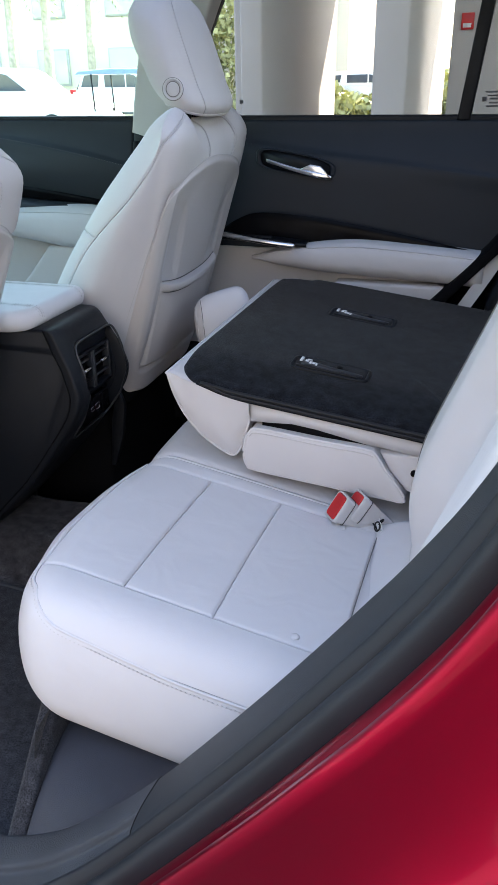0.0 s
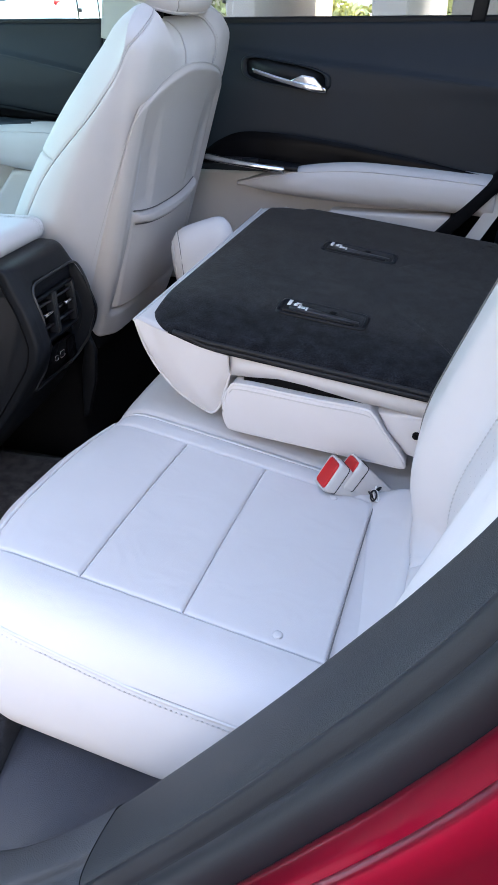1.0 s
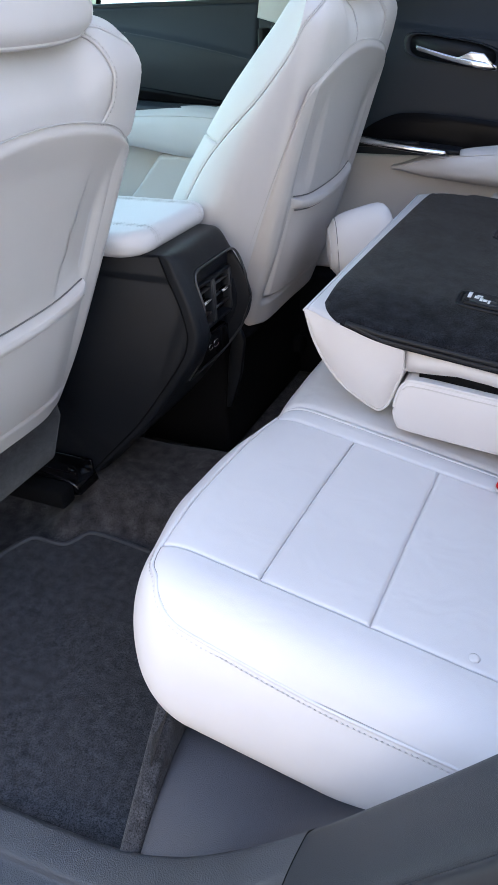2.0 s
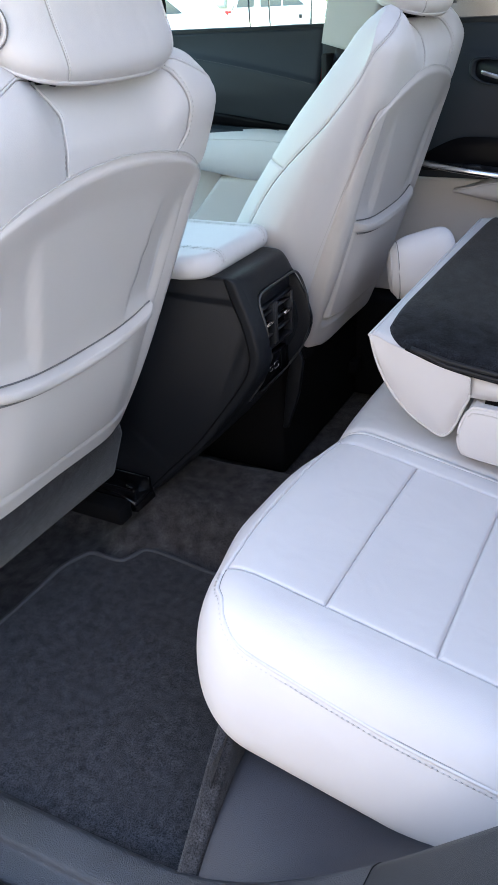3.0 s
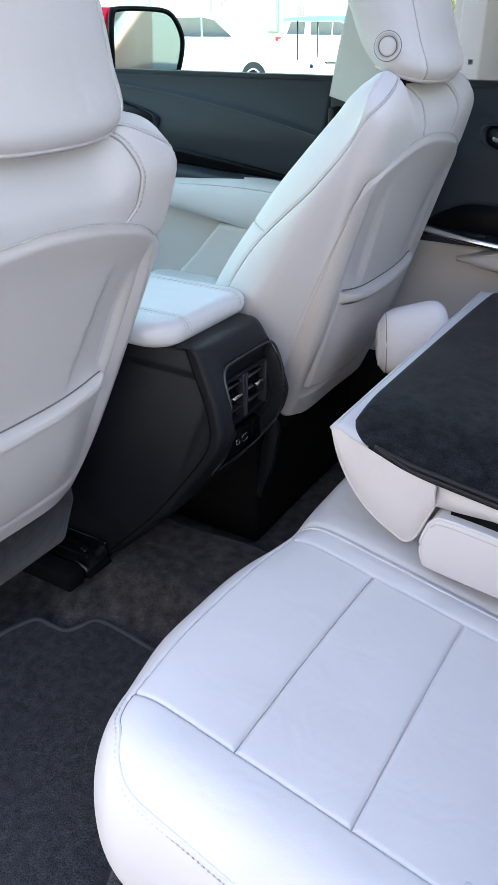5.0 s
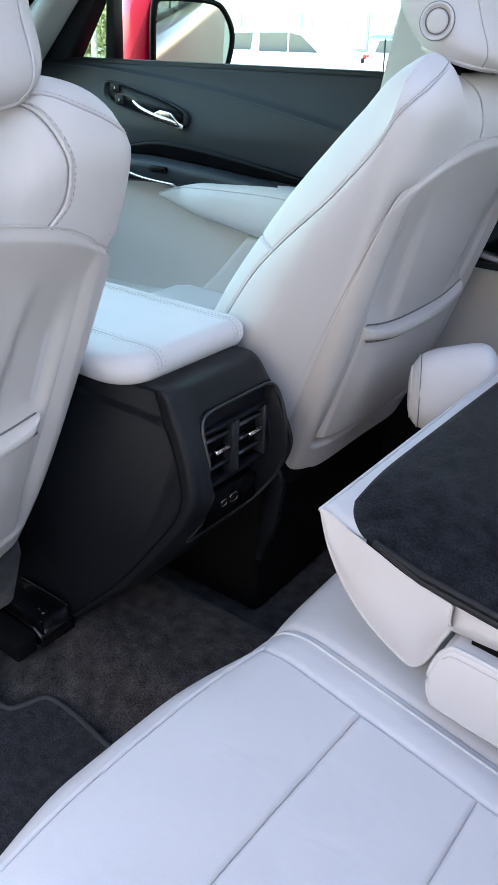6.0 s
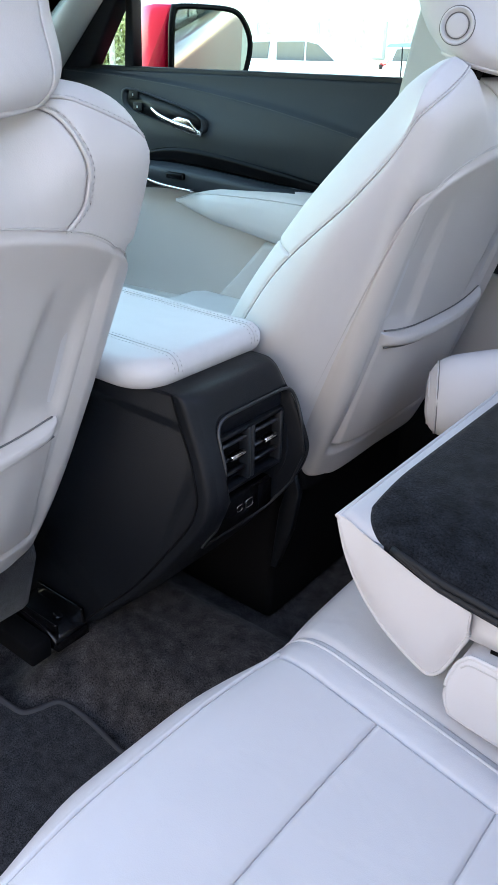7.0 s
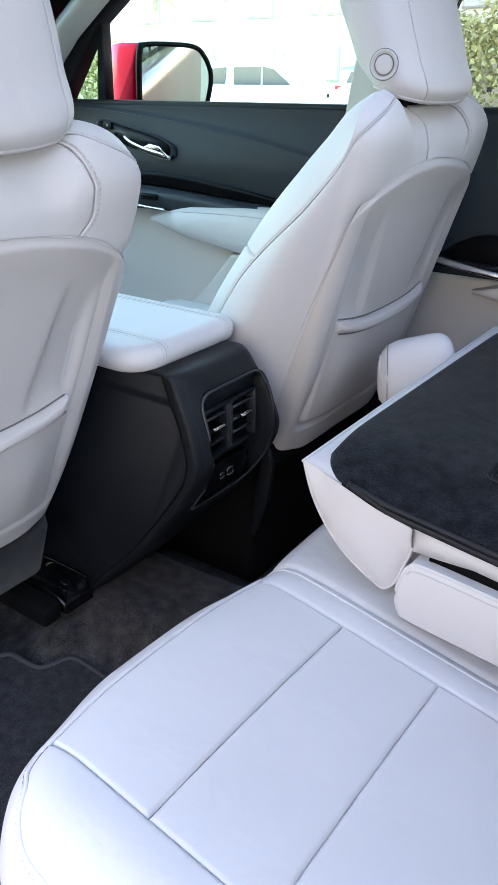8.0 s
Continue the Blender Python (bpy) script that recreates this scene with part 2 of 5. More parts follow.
def prism_bm(pts, axis, a, b, r=0.0, seg=2):
    """A polygon in the plane across axis, drawn out from a to b, with rounded edges."""
    put = {"x": lambda p, q, k: (k, p, q), "y": lambda p, q, k: (p, k, q), "z": lambda p, q, k: (p, q, k)}[axis]
    bm = bmesh.new()
    lo = [bm.verts.new(put(p, q, a)) for p, q in pts]
    hi = [bm.verts.new(put(p, q, b)) for p, q in pts]
    n = len(pts)
    bm.faces.new(lo[::-1])
    bm.faces.new(hi)
    for i in range(n):
        bm.faces.new((lo[i], lo[(i + 1) % n], hi[(i + 1) % n], hi[i]))
    bmesh.ops.recalc_face_normals(bm, faces=bm.faces[:])
    if r:
        rim = [e for e in bm.edges if (e.verts[0] in lo) == (e.verts[1] in lo)]
        bmesh.ops.bevel(bm, geom=rim, offset=r, segments=seg, profile=0.5, affect="EDGES", clamp_overlap=True)
    return bm


def flat_smooth(ob, angle=35):
    """Smooth shading that keeps sharp edges."""
    me = ob.data
    me.shade_smooth()
    bm = bmesh.new()
    bm.from_mesh(me)
    for e in bm.edges:
        if len(e.link_faces) == 2 and e.calc_face_angle(0) > radians(angle):
            e.smooth = False
    bm.to_mesh(me)
    bm.free()
    return ob


def ring_super(c, a, b, p, ax, ay, n=40):
    """A superellipse ring round c, half axes a along ax and b along ay."""
    t = np.linspace(0, 2 * math.pi, n, endpoint=False)
    x = np.sign(np.cos(t)) * np.abs(np.cos(t)) ** (2 / p) * a
    y = np.sign(np.sin(t)) * np.abs(np.sin(t)) ** (2 / p) * b
    return np.array(c) + x[:, None] * np.array(ax, float) + y[:, None] * np.array(ay, float)


# ---- the car's shell: door opening, sill, floor, roof ----
OPENING = spl([(-1.05, 0.44), (-0.8, 0.443), (-0.65, 0.446), (-0.55, 0.453), (-0.46, 0.461), (-0.37, 0.474), (-0.30, 0.508), (-0.25, 0.547), (-0.19, 0.605),
               (-0.14, 0.662), (-0.105, 0.706), (-0.044, 0.785), (0.01, 0.858), (0.055, 0.922), (0.09, 0.973), (0.13, 1.04), (0.165, 1.12), (0.188, 1.22), (0.195, 1.32), (0.185, 1.45)], 120)
tan = np.gradient(OPENING, axis=0)
tan /= np.linalg.norm(tan, axis=1, keepdims=True)
NORM = np.stack([-tan[:, 1], tan[:, 0]], axis=1)


def sweep(name, section, mat, parent, i0=0, i1=120, n=None, label=""):
    """A section of (y, height off the opening's edge) drawn along the door opening."""
    s = spl(section, n or len(section) * 4)
    P, N = OPENING[i0:i1], NORM[i0:i1]
    V = np.zeros((len(P), len(s), 3))
    V[..., 0] = P[:, None, 0] + N[:, None, 0] * s[None, :, 1]
    V[..., 1] = s[None, :, 0]
    V[..., 2] = P[:, None, 1] + N[:, None, 1] * s[None, :, 1]
    return mesh_ob(name, V.reshape(-1, 3), grid_faces(len(P), len(s)), mat, parent, label)


car_side = thing("door_opening", "red car body side round the open rear door", "car body", kind="structure")
TRIMSEC = [(-0.64, -0.12), (-0.648, -0.05), (-0.655, -0.012), (-0.664, -0.001), (-0.68, 0.002), (-0.71, 0.004), (-0.735, 0.002), (-0.744, -0.006), (-0.746, -0.02)]
SEAM = 55
SILLSEC = [(-0.64, -0.12), (-0.648, -0.05), (-0.655, -0.012), (-0.662, -0.001), (-0.672, 0.002), (-0.700, 0.003), (-0.707, 0.001), (-0.711, -0.005), (-0.720, -0.006), (-0.738, -0.007), (-0.744, -0.011), (-0.746, -0.022)]
sweep("sill_trim", SILLSEC, SILLPLASTIC, car_side, 0, SEAM + 1, label="grained black plastic sill cover")
sweep("pillar_trim", TRIMSEC, TRIMDARK, car_side, SEAM, 120, label="grained black plastic trim rising along the wheel arch")
seam_pts = [(OPENING[SEAM][0] + NORM[SEAM][0] * h, y, OPENING[SEAM][1] + NORM[SEAM][1] * h) for y, h in TRIMSEC[1:]]
tube("trim_joint", spl(seam_pts, 24), 0.0007, VOID, car_side)
sweep("door_seal", [(-0.742, -0.025), (-0.746, -0.006), (-0.752, 0.008), (-0.760, 0.012), (-0.768, 0.006), (-0.772, 0.001), (-0.778, 0.006), (-0.788, 0.009), (-0.797, 0.005), (-0.801, -0.006), (-0.802, -0.02)],
      RUBBER, car_side, label="black rubber door seal with two lips")
BV = []
for i in range(120):
    k = i / 119
    w = 0.006 + 0.036 * k
    sec = [(0.004, -0.022), (0.0, -0.010), (-0.008, -0.005), (-0.02, -0.006), (-w, -0.009), (-w - 0.004, -0.002), (-w - 0.010, 0.004), (-w - 0.018, 0.005), (-w - 0.025, -0.002), (-w - 0.028, -0.014), (-w - 0.034, -0.036), (-w - 0.044, -0.058), (-w - 0.058, -0.074),
           (-w - 0.076, -0.082), (-w - 0.092, -0.085), (-w - 0.101, -0.094), (-w - 0.103, -0.110), (-w - 0.098, -0.130), (-w - 0.098, -0.150), (-w - 0.108, -0.168), (-w - 0.112, -0.176), (-w - 0.110, -0.188), (-w - 0.098, -0.215), (-w - 0.092, -0.26), (-w - 0.096, -0.32), (-w - 0.09, -0.40), (-w - 0.07, -0.5)]
    BV += [(OPENING[i][0] + NORM[i][0] * h, -0.802 + y, OPENING[i][1] + NORM[i][1] * h) for y, h in spl(sec, 150)]
mesh_ob("body_flange", BV, grid_faces(120, 150), PAINT, car_side, "deep red metallic paint with pressed ridges")

floor = thing("floor", "charcoal carpeted car floor with a raised centre tunnel", "car floor", kind="structure")


def floor_z(X, Y):
    tunnel = 0.075 * (1 - step(0.07, 0.165, np.abs(Y - 0.01)))
    bumps = 0.004 * np.sin(23 * X + 3) * np.sin(19 * Y)
    rise = 0.05 * (1 - step(-1.25, -0.9, X))
    rail = 0.05 * np.exp(-(((X + 0.80) / 0.05) ** 2 + ((Y + 0.15) / 0.035) ** 2))
    return 0.413 + tunnel + bumps + rise + rail


fx, fy = np.linspace(-2.0, -0.36, 110), np.linspace(-0.665, 0.665, 100)
FX, FY = np.meshgrid(fx, fy, indexing="ij")
mesh_ob("carpet", np.stack([FX, FY, floor_z(FX, FY)], -1).reshape(-1, 3), grid_faces(110, 100), FLOORPILE, floor)
hx = np.linspace(0, 1, 16)
HX, HY = np.meshgrid(hx, np.linspace(-0.6, 0.66, 60), indexing="ij")
mesh_ob("heel_board", np.stack([-0.385 + 0.03 * HX + 0.006 * np.sin(17 * HY), HY, 0.40 + 0.19 * HX], -1).reshape(-1, 3), grid_faces(16, 60), FLOORPILE, floor)
part("carpet_return", prism_bm([(-0.50, 0.40), (-0.666, 0.40), (-0.666, 0.468), (-0.54, 0.606), (-0.50, 0.61)], "x", -0.372, -0.347, 0.006), MATPILE, floor)
part("underfloor", box_bm(-2.1, 1.4, -0.80, 0.80, 0.30, 0.398, 0.01), VOID, floor)


def riser(U, V):
    x = U
    zs = np.interp(x, OPENING[:, 0][:100], OPENING[:, 1][:100]) + 0.004
    return np.stack([x, -0.515 - 0.153 * V, 0.55 + (zs - 0.014 - 0.55) * V ** 1.9], -1)


surf("seat_base_panel", riser, (-0.345, 0.02), (0, 1), 30, 24, BASEGREY, floor, (-0.2, -0.5, 0.4), groove=0.003, gw=0.01, seams=(1, 0, 0, 0), label="grained dark grey panel below the cushion")

# a car mat with bound edges and a scalloped front
mat_edge = spl([(-0.376, -0.652), (-0.386, -0.47), (-0.405, -0.33), (-0.49, -0.215), (-0.56, -0.168), (-0.625, -0.166), (-0.69, -0.159), (-0.732, -0.159), (-0.757, -0.167), (-0.766, -0.192), (-0.777, -0.213),
                (-0.803, -0.219), (-0.832, -0.225), (-0.847, -0.258), (-0.853, -0.29), (-0.852, -0.35), (-0.853, -0.44), (-0.865, -0.54), (-0.87, -0.62), (-0.8, -0.65), (-0.6, -0.654)], 160, closed=True)
floor_mat = thing("floor_mat", "dark grey carpet floor mat with bound scalloped edge on the floor", "floor mat")


def mat_z(p):
    return float(0.428 + 0.022 * step(-0.68, -0.88, p[0]))


mc = mat_edge.mean(0)
VM, FM = [], []
for k in range(14):
    for q in mat_edge:
        p = mc + (q - mc) * (1 - k / 14)
        VM.append((p[0], p[1], mat_z(p) + 0.002 * noise.noise((p[0] * 9, p[1] * 9, 0))))
VM.append((*mc, mat_z(mc)))
FM = grid_faces(14, 160, True) + [(13 * 160 + j, 13 * 160 + (j + 1) % 160, len(VM) - 1) for j in range(160)]
mesh_ob("mat_top", VM, FM, MATPILE, floor_mat)
tube("edge_binding", [(p[0], p[1], mat_z(p) - 0.001) for p in mat_edge], 0.0045, BINDING, floor_mat, closed=True)

roof = thing("roof", "pale grey fabric headliner of the car", "headliner", kind="structure")
RX, RY = np.meshgrid(np.linspace(-1.2, 1.35, 30), np.linspace(-0.66, 0.66, 30), indexing="ij")
rz = 1.65 - 0.09 * (np.abs(RY) / 0.66) ** 3 - 0.05 * ((RX - 0.1) / 1.3) ** 2
loft_lo = np.stack([RX, RY, rz], -1)
# unseen opening, added so that sky light falls on the seats from above
open_roof = [f for f in grid_faces(30, 30) if not (7 <= f[0] // 30 <= 19 and 5 <= f[0] % 30 <= 23)]
mesh_ob("headliner", loft_lo.reshape(-1, 3), open_roof, HEADLINER, roof)
mesh_ob("roof_skin", (loft_lo * [1.02, 1.16, 1] + [0, 0, 0.045]).reshape(-1, 3), open_roof, PAINT, roof)
# the added pane's tint sets how much sky light comes in
ROOFGLASS = glass_material("roof_light_filter_glass", (0.66, 0.665, 0.67))
part("roof_light_filter", box_bm(-0.62, 0.58, -0.46, 0.46, 1.675, 1.68, 0), ROOFGLASS, roof, "unseen roof pane added to let sky light onto the seats", smooth=False)


def wall(name, x0, x1, y0, y1, z0, z1, mat, label, cat, r=0.01):
    ob = part(name, box_bm(x0, x1, y0, y1, z0, z1, r), mat)
    return tagged(ob, label, cat, kind="structure")


wall("wall_near_front_door", -1.95, -0.80, -0.80, -0.70, 0.44, 1.22, DOORSKIN, "closed front door skin beside the driver seat", "car door")
wall("wall_near_pillar", -0.84, -0.74, -0.80, -0.70, 0.44, 1.52, PILLARTRIM, "pillar trim between the two side doors", "car pillar")
wall("wall_near_rear_quarter", 0.22, 1.4, -0.80, -0.70, 0.44, 1.22, TRIMDARK, "dark trim of the rear quarter", "car trim")
wall("wall_far_rear_quarter", 0.20, 1.4, 0.70, 0.80, 0.44, 1.20, TRIMDARK, "dark trim of the rear quarter", "car trim")
wall("wall_rear", 1.3, 1.4, -0.7, 0.7, 0.44, 1.1, TRIMDARK, "dark inner trim of the tailgate", "car trim")
PRIVACY = glass_material("privacy_glass", (0.42, 0.41, 0.40))
tagged(part("window_2", prism_bm([(1.38, 1.08), (1.39, 1.08), (1.30, 1.62), (1.29, 1.62)], "y", -0.75, 0.75), PRIVACY, smooth=False), "dark tinted tailgate window", "car window", kind="structure")
tagged(part("window_3", box_bm(0.24, 1.36, -0.76, -0.752, 1.2, 1.58, 0), PRIVACY, smooth=False), "dark tinted rear quarter window", "car window", kind="structure")
tagged(part("window_4", box_bm(-1.62, -0.84, -0.76, -0.755, 1.2, 1.60, 0), GLASS, smooth=False), "clear side glass of the closed front door", "car window", kind="structure")
tagged(part("windscreen", prism_bm([(-1.95, 1.10), (-1.955, 1.10), (-1.195, 1.61), (-1.19, 1.61)], "y", -0.66, 0.66), GLASS, smooth=False), "green tinted windscreen above the dashboard", "windscreen", kind="structure")
wall("cargo_floor", 0.36, 1.3, -0.7, 0.7, 0.55, 0.62, CARPET, "black carpeted load floor", "car floor")
wall("dashboard", -2.1, -1.72, -0.7, 0.7, 0.6, 1.12, DOORSKIN, "dark soft dashboard", "dashboard", 0.06)


# ---- rear bench ----
PROFILE_R = [0, 0.03, 0.06, 0.085, 0.12, 0.17, 0.20, 0.23, 0.26]
prof_h = curve1(PROFILE_R, [0, 0.030, 0.055, 0.071, 0.084, 0.091, 0.089, 0.080, 0.064])
prof_v = curve1(PROFILE_R, [0, 0.0015, 0.011, 0.028, 0.062, 0.118, 0.149, 0.174, 0.188])


def cushion_fn(x_flat, y_flat, side=-1, sink=0.0, crest=0.0, recede=0.0):
    """The cushion's skin in unrolled metres: U towards the rear, V across; past x_flat and y_flat it rolls down. crest: how far the front stands out past the corner, recede: how far it falls back towards the middle."""
    def fn(U, V):
        front = x_flat - crest * step(-0.514, -0.384, V) + recede * step(-0.30, -0.12, V) ** 1.3
        dx, dy = np.maximum(front - U, 0), np.maximum(side * (V - y_flat), 0)
        big = (dx ** 7 + dy ** 7) ** (1 / 7)
        hyp = np.hypot(dx, dy) + 1e-9
        h, v = prof_h(big), prof_v(big)
        x = np.maximum(U, front) - dx / hyp * h
        y = np.where(side * (V - y_flat) > 0, y_flat, V) + side * dy / hyp * h
        crown = 0.006 * np.sin(np.clip((y + 0.56) / 0.43, 0, 1) * math.pi)
        z = 0.738 - 0.195 * (x + 0.264) - 0.05 * (np.clip(y, -0.6, 0.6) * np.sign(-side) + 0.334) * 0 - 0.055 * (y + 0.334) * (side < 0) + crown - v - sink
        return np.stack([x, y, z], -1)
    return fn


BENCHLINING = cushion_fn(-0.3176, -0.482, -1, 0.005, 0.0175, 0.018)
bench = thing("rear_seat_cushion", "light grey leather rear bench cushion with stitched panels", "car seat")
XF, YF = -0.3236, -0.488
cf = cushion_fn(XF, YF, -1, 0.0, 0.0175, 0.018)
FE, SK = XF - 0.066, YF - 0.100
MID = (-0.2, -0.33, 0.55)
surf("rear_insert", cf, (-0.1505, 0.0035), (YF + 0.0006, -0.1656), 50, 70, LEATHER, bench, MID, 0.0026, 0.0045, 0.0016, rim=0.006)
surf("middle_insert", cf, (-0.2676, -0.1514), (YF + 0.0006, -0.1656), 50, 70, LEATHER, bench, MID, 0.0026, 0.0045, 0.0016, rim=0.006)
surf("front_insert", cf, (FE, -0.2685), (YF + 0.0006, -0.1656), 60, 70, LEATHER, bench, MID, 0.0026, 0.0045, 0.0016, rim=0.006)
surf("front_facing", cf, (XF - 0.26, FE), (YF, -0.115), 30, 70, LEATHER, bench, MID, 0.003, 0.006, 0.0, (0, 1, 0, 0))
surf("corner_facing", cf, (XF - 0.26, FE), (SK - 0.003, YF + 0.0015), 60, 40, LEATHER, bench, MID, 0.0, 0.005, 0.0, (0, 0, 0, 0))
surf("lining", BENCHLINING, (XF - 0.25, 0.06), (YF - 0.25, -0.125), 80, 80, LEATHER, bench, MID, 0.0)
surf("outer_bolster", cf, (FE, 0.10), (SK, YF), 70, 40, LEATHER, bench, MID, 0.002, 0.004, 0.0012, (0, 1, 0, 1))
surf("outer_skirt", cf, (XF - 0.26, 0.12), (YF - 0.26, SK), 120, 40, LEATHER, bench, MID, 0.0, 0.006, 0.0, (0, 0, 0, 0), label="leather skirt on the door side")
surf("inner_strip", cf, (XF - 0.16, 0.02), (-0.165, -0.115), 60, 24, LEATHER, bench, MID, 0.004, 0.005, 0.003, rim=0.006)
cc = cushion_fn(-0.325, 0.2, 1, 0.010)
surf("centre_cushion", cc, (-0.325 - 0.26, 0.05), (-0.119, 0.125), 70, 40, LEATHER, bench, (-0.2, 0.0, 0.5), 0.006, 0.009, 0.004, (0, 0, 1, 1))
cr = cushion_fn(XF, 0.492, 1, 0.0)
surf("far_cushion", cr, (XF - 0.26, 0.02), (0.125, 0.492 + 0.26), 60, 60, LEATHER, bench, (-0.2, 0.4, 0.5), 0.005, 0.009, 0.0, (0, 0, 1, 0))
part("foam_base", box_bm(-0.30, 0.10, -0.52, 0.56, 0.55, 0.62, 0.02), VOID, bench)


def on(fn, us, vs, lift=0.0):
    p = fn(np.array(us, float)[:, None], np.array(vs, float)[:, None])[:, 0]
    return p + np.array([0, 0, lift])


def proud(fn, us, vs, off):
    """Points of a surface raised along its normal, away from the cushion's core."""
    a, b = np.array(us, float)[:, None], np.array(vs, float)[:, None]
    p, e = fn(a, b)[:, 0], 1e-3
    n = np.cross(fn(a + e, b)[:, 0] - p, fn(a, b + e)[:, 0] - p)
    n /= np.linalg.norm(n, axis=1, keepdims=True) + 1e-12
    n *= np.sign(np.sum(n * (p - np.array(MID)), axis=1, keepdims=True))
    return p + n * off


us = np.linspace(0.1, XF - 0.10, 160)
loop = spl([(0.43, -0.100), (0.274, -0.102), (0.168, -0.103), (0.112, -0.100), (0.052, -0.095), (0.002, -0.090), (-0.028, -0.081), (-0.054, -0.066), (-0.067, -0.042), (-0.0665, -0.018), (-0.0655, -0.004)], 200)
loop_in = np.gradient(loop, axis=0)[:, ::-1] * [1, -1]
loop_in = loop_in / np.linalg.norm(loop_in, axis=1, keepdims=True) * 0.0065
tube("outer_piping", proud(cf, XF + loop[:, 0], YF + loop[:, 1], 0.0006), 0.0022, LEATHER, bench)
tube("piping_groove", proud(cf, XF + loop[:, 0] + loop_in[:, 0] * 0.45, YF + loop[:, 1] + loop_in[:, 1] * 0.45, 0.0004), 0.0007, SEAMDARK, bench, 6)
stitching("skirt_stitching", proud(cf, XF + loop[:, 0] - loop_in[:, 0], YF + loop[:, 1] - loop_in[:, 1], 0.0008), THREAD, bench, r=0.0007)
tube("inner_piping", on(cf, us[6:], np.full(154, -0.127), 0.0005), 0.0022, LEATHER, bench)
vs = np.linspace(YF - 0.012, -0.16, 80)
tube("front_piping", on(cf, np.full(80, FE), vs, 0.0006), 0.0026, LEATHER, bench)
gy = np.linspace(YF + 0.004, -0.168, 60)
tube("rear_gap", on(cf, np.full(60, 0.0042), gy, -0.0012), 0.0008, SEAMDARK, bench, 6)
for bx, by in ((-0.052, -0.473), (-0.05, -0.188)):
    p = cf(np.array([[bx]]), np.array([[by]]))[0, 0]
    loft("dimple_button", [ring_super((p[0], p[1], p[2] + 0.0025 + h), r, r, 2, (1, 0, 0), (0, 1, 0), 16) for r, h in ((0.0065, -0.003), (0.0055, -0.0012), (0.003, -0.0006))], LEATHER, bench)

# the upright part of the rear backrest
backrest = thing("upright_rear_seat", "upright light grey leather rear seat back with perforated insert", "car seat")
back_x = curve1([0.62, 0.66, 0.676, 0.684, 0.690, 0.700, 0.73, 0.767, 0.80, 0.84, 0.885, 0.941, 1.007, 1.35], [0.012, 0.0, 0.002, 0.022, 0.047, 0.058, 0.060, 0.055, 0.055, 0.062, 0.077, 0.098, 0.123, 0.25])


def back_fn(U, V):
    """The backrest's face: two raised bolsters with a sunken insert between them."""
    y, z = V, U
    hollow = 0.05 * step(-0.24, -0.31, y) * step(-0.58, -0.50, y) * step(0.688, 0.74, z)
    edge = 0.034 * step(-0.152, -0.120, y) ** 2 + 0.03 * step(-0.63, -0.67, y)
    return np.stack([back_x(z) + hollow + edge, y, z], -1)


BIN = (0.4, -0.4, 1.0)
surf("inner_edge", back_fn, (0.64, 1.34), (-0.152, -0.120), 80, 20, LEATHER, backrest, BIN, 0.004, 0.006, 0.001, (0, 0, 1, 1))
surf("inner_bolster", back_fn, (0.70, 1.34), (-0.315, -0.152), 80, 50, LEATHER, backrest, BIN, 0.004, 0.007, 0.002)
surf("insert", back_fn, (0.70, 1.34), (-0.515, -0.315), 80, 40, LEATHER, backrest, BIN, 0.004, 0.007, 0.003)
surf("outer_bolster", back_fn, (0.70, 1.34), (-0.668, -0.515), 80, 40, LEATHER, backrest, BIN, 0.004, 0.007, 0.002)
surf("lower_tuck", back_fn, (0.62, 0.70), (-0.668, -0.124), 34, 60, LEATHER, backrest, BIN, 0.004, 0.007, 0.002)
part("back_shell", prism_bm([(0.13, 0.63), (0.14, 0.80), (0.17, 0.93), (0.31, 1.34), (0.36, 1.34), (0.2, 0.63)], "y", -0.662, -0.124, 0.008), LEATHER, backrest, "light side of the backrest")
zz = np.linspace(0.72, 1.33, 60)
tube("edge_seam", back_fn(zz[:, None], np.full((60, 1), -0.152))[:, 0] - [0.0006, 0, 0], 0.0012, SEAMDARK, backrest, 6)
stitching("bolster_stitching", back_fn(zz[:, None], np.full((60, 1), -0.322))[:, 0] - [0.0016, 0, 0], THREAD, backrest, r=0.0007)
HV, HF = [], []
for a in np.arange(0.75, 1.3, 0.011):
    for b in np.arange(-0.485, -0.365, 0.011):
        p = back_fn(np.array([[a]]), np.array([[b + 0.0055 * (round(a / 0.011) % 2)]]))[0, 0] - [0.0042, 0, 0]
        k = len(HV)
        HV += [p + np.array([-0.0002, 0.0011 * math.cos(q), 0.0011 * math.sin(q)]) for q in np.arange(6) * math.pi / 3]
        HF.append(tuple(range(k, k + 6)))
mesh_ob("perforations", HV, HF, VOID, backrest, "tiny punched holes")

# the folded part of the rear backrest
folded = thing("folded_rear_seat", "folded rear seat back with black carpeted back", "car seat")
YE = -0.110


def fold_top(x, y=0.2):
    x, y = np.asarray(x, float), np.asarray(y, float)
    return 0.858 - 0.13 * x - 0.9 * np.maximum(-0.25 - x, 0) ** 2 - 0.022 * np.clip(-y / 0.11, 0, 1.1) ** 2


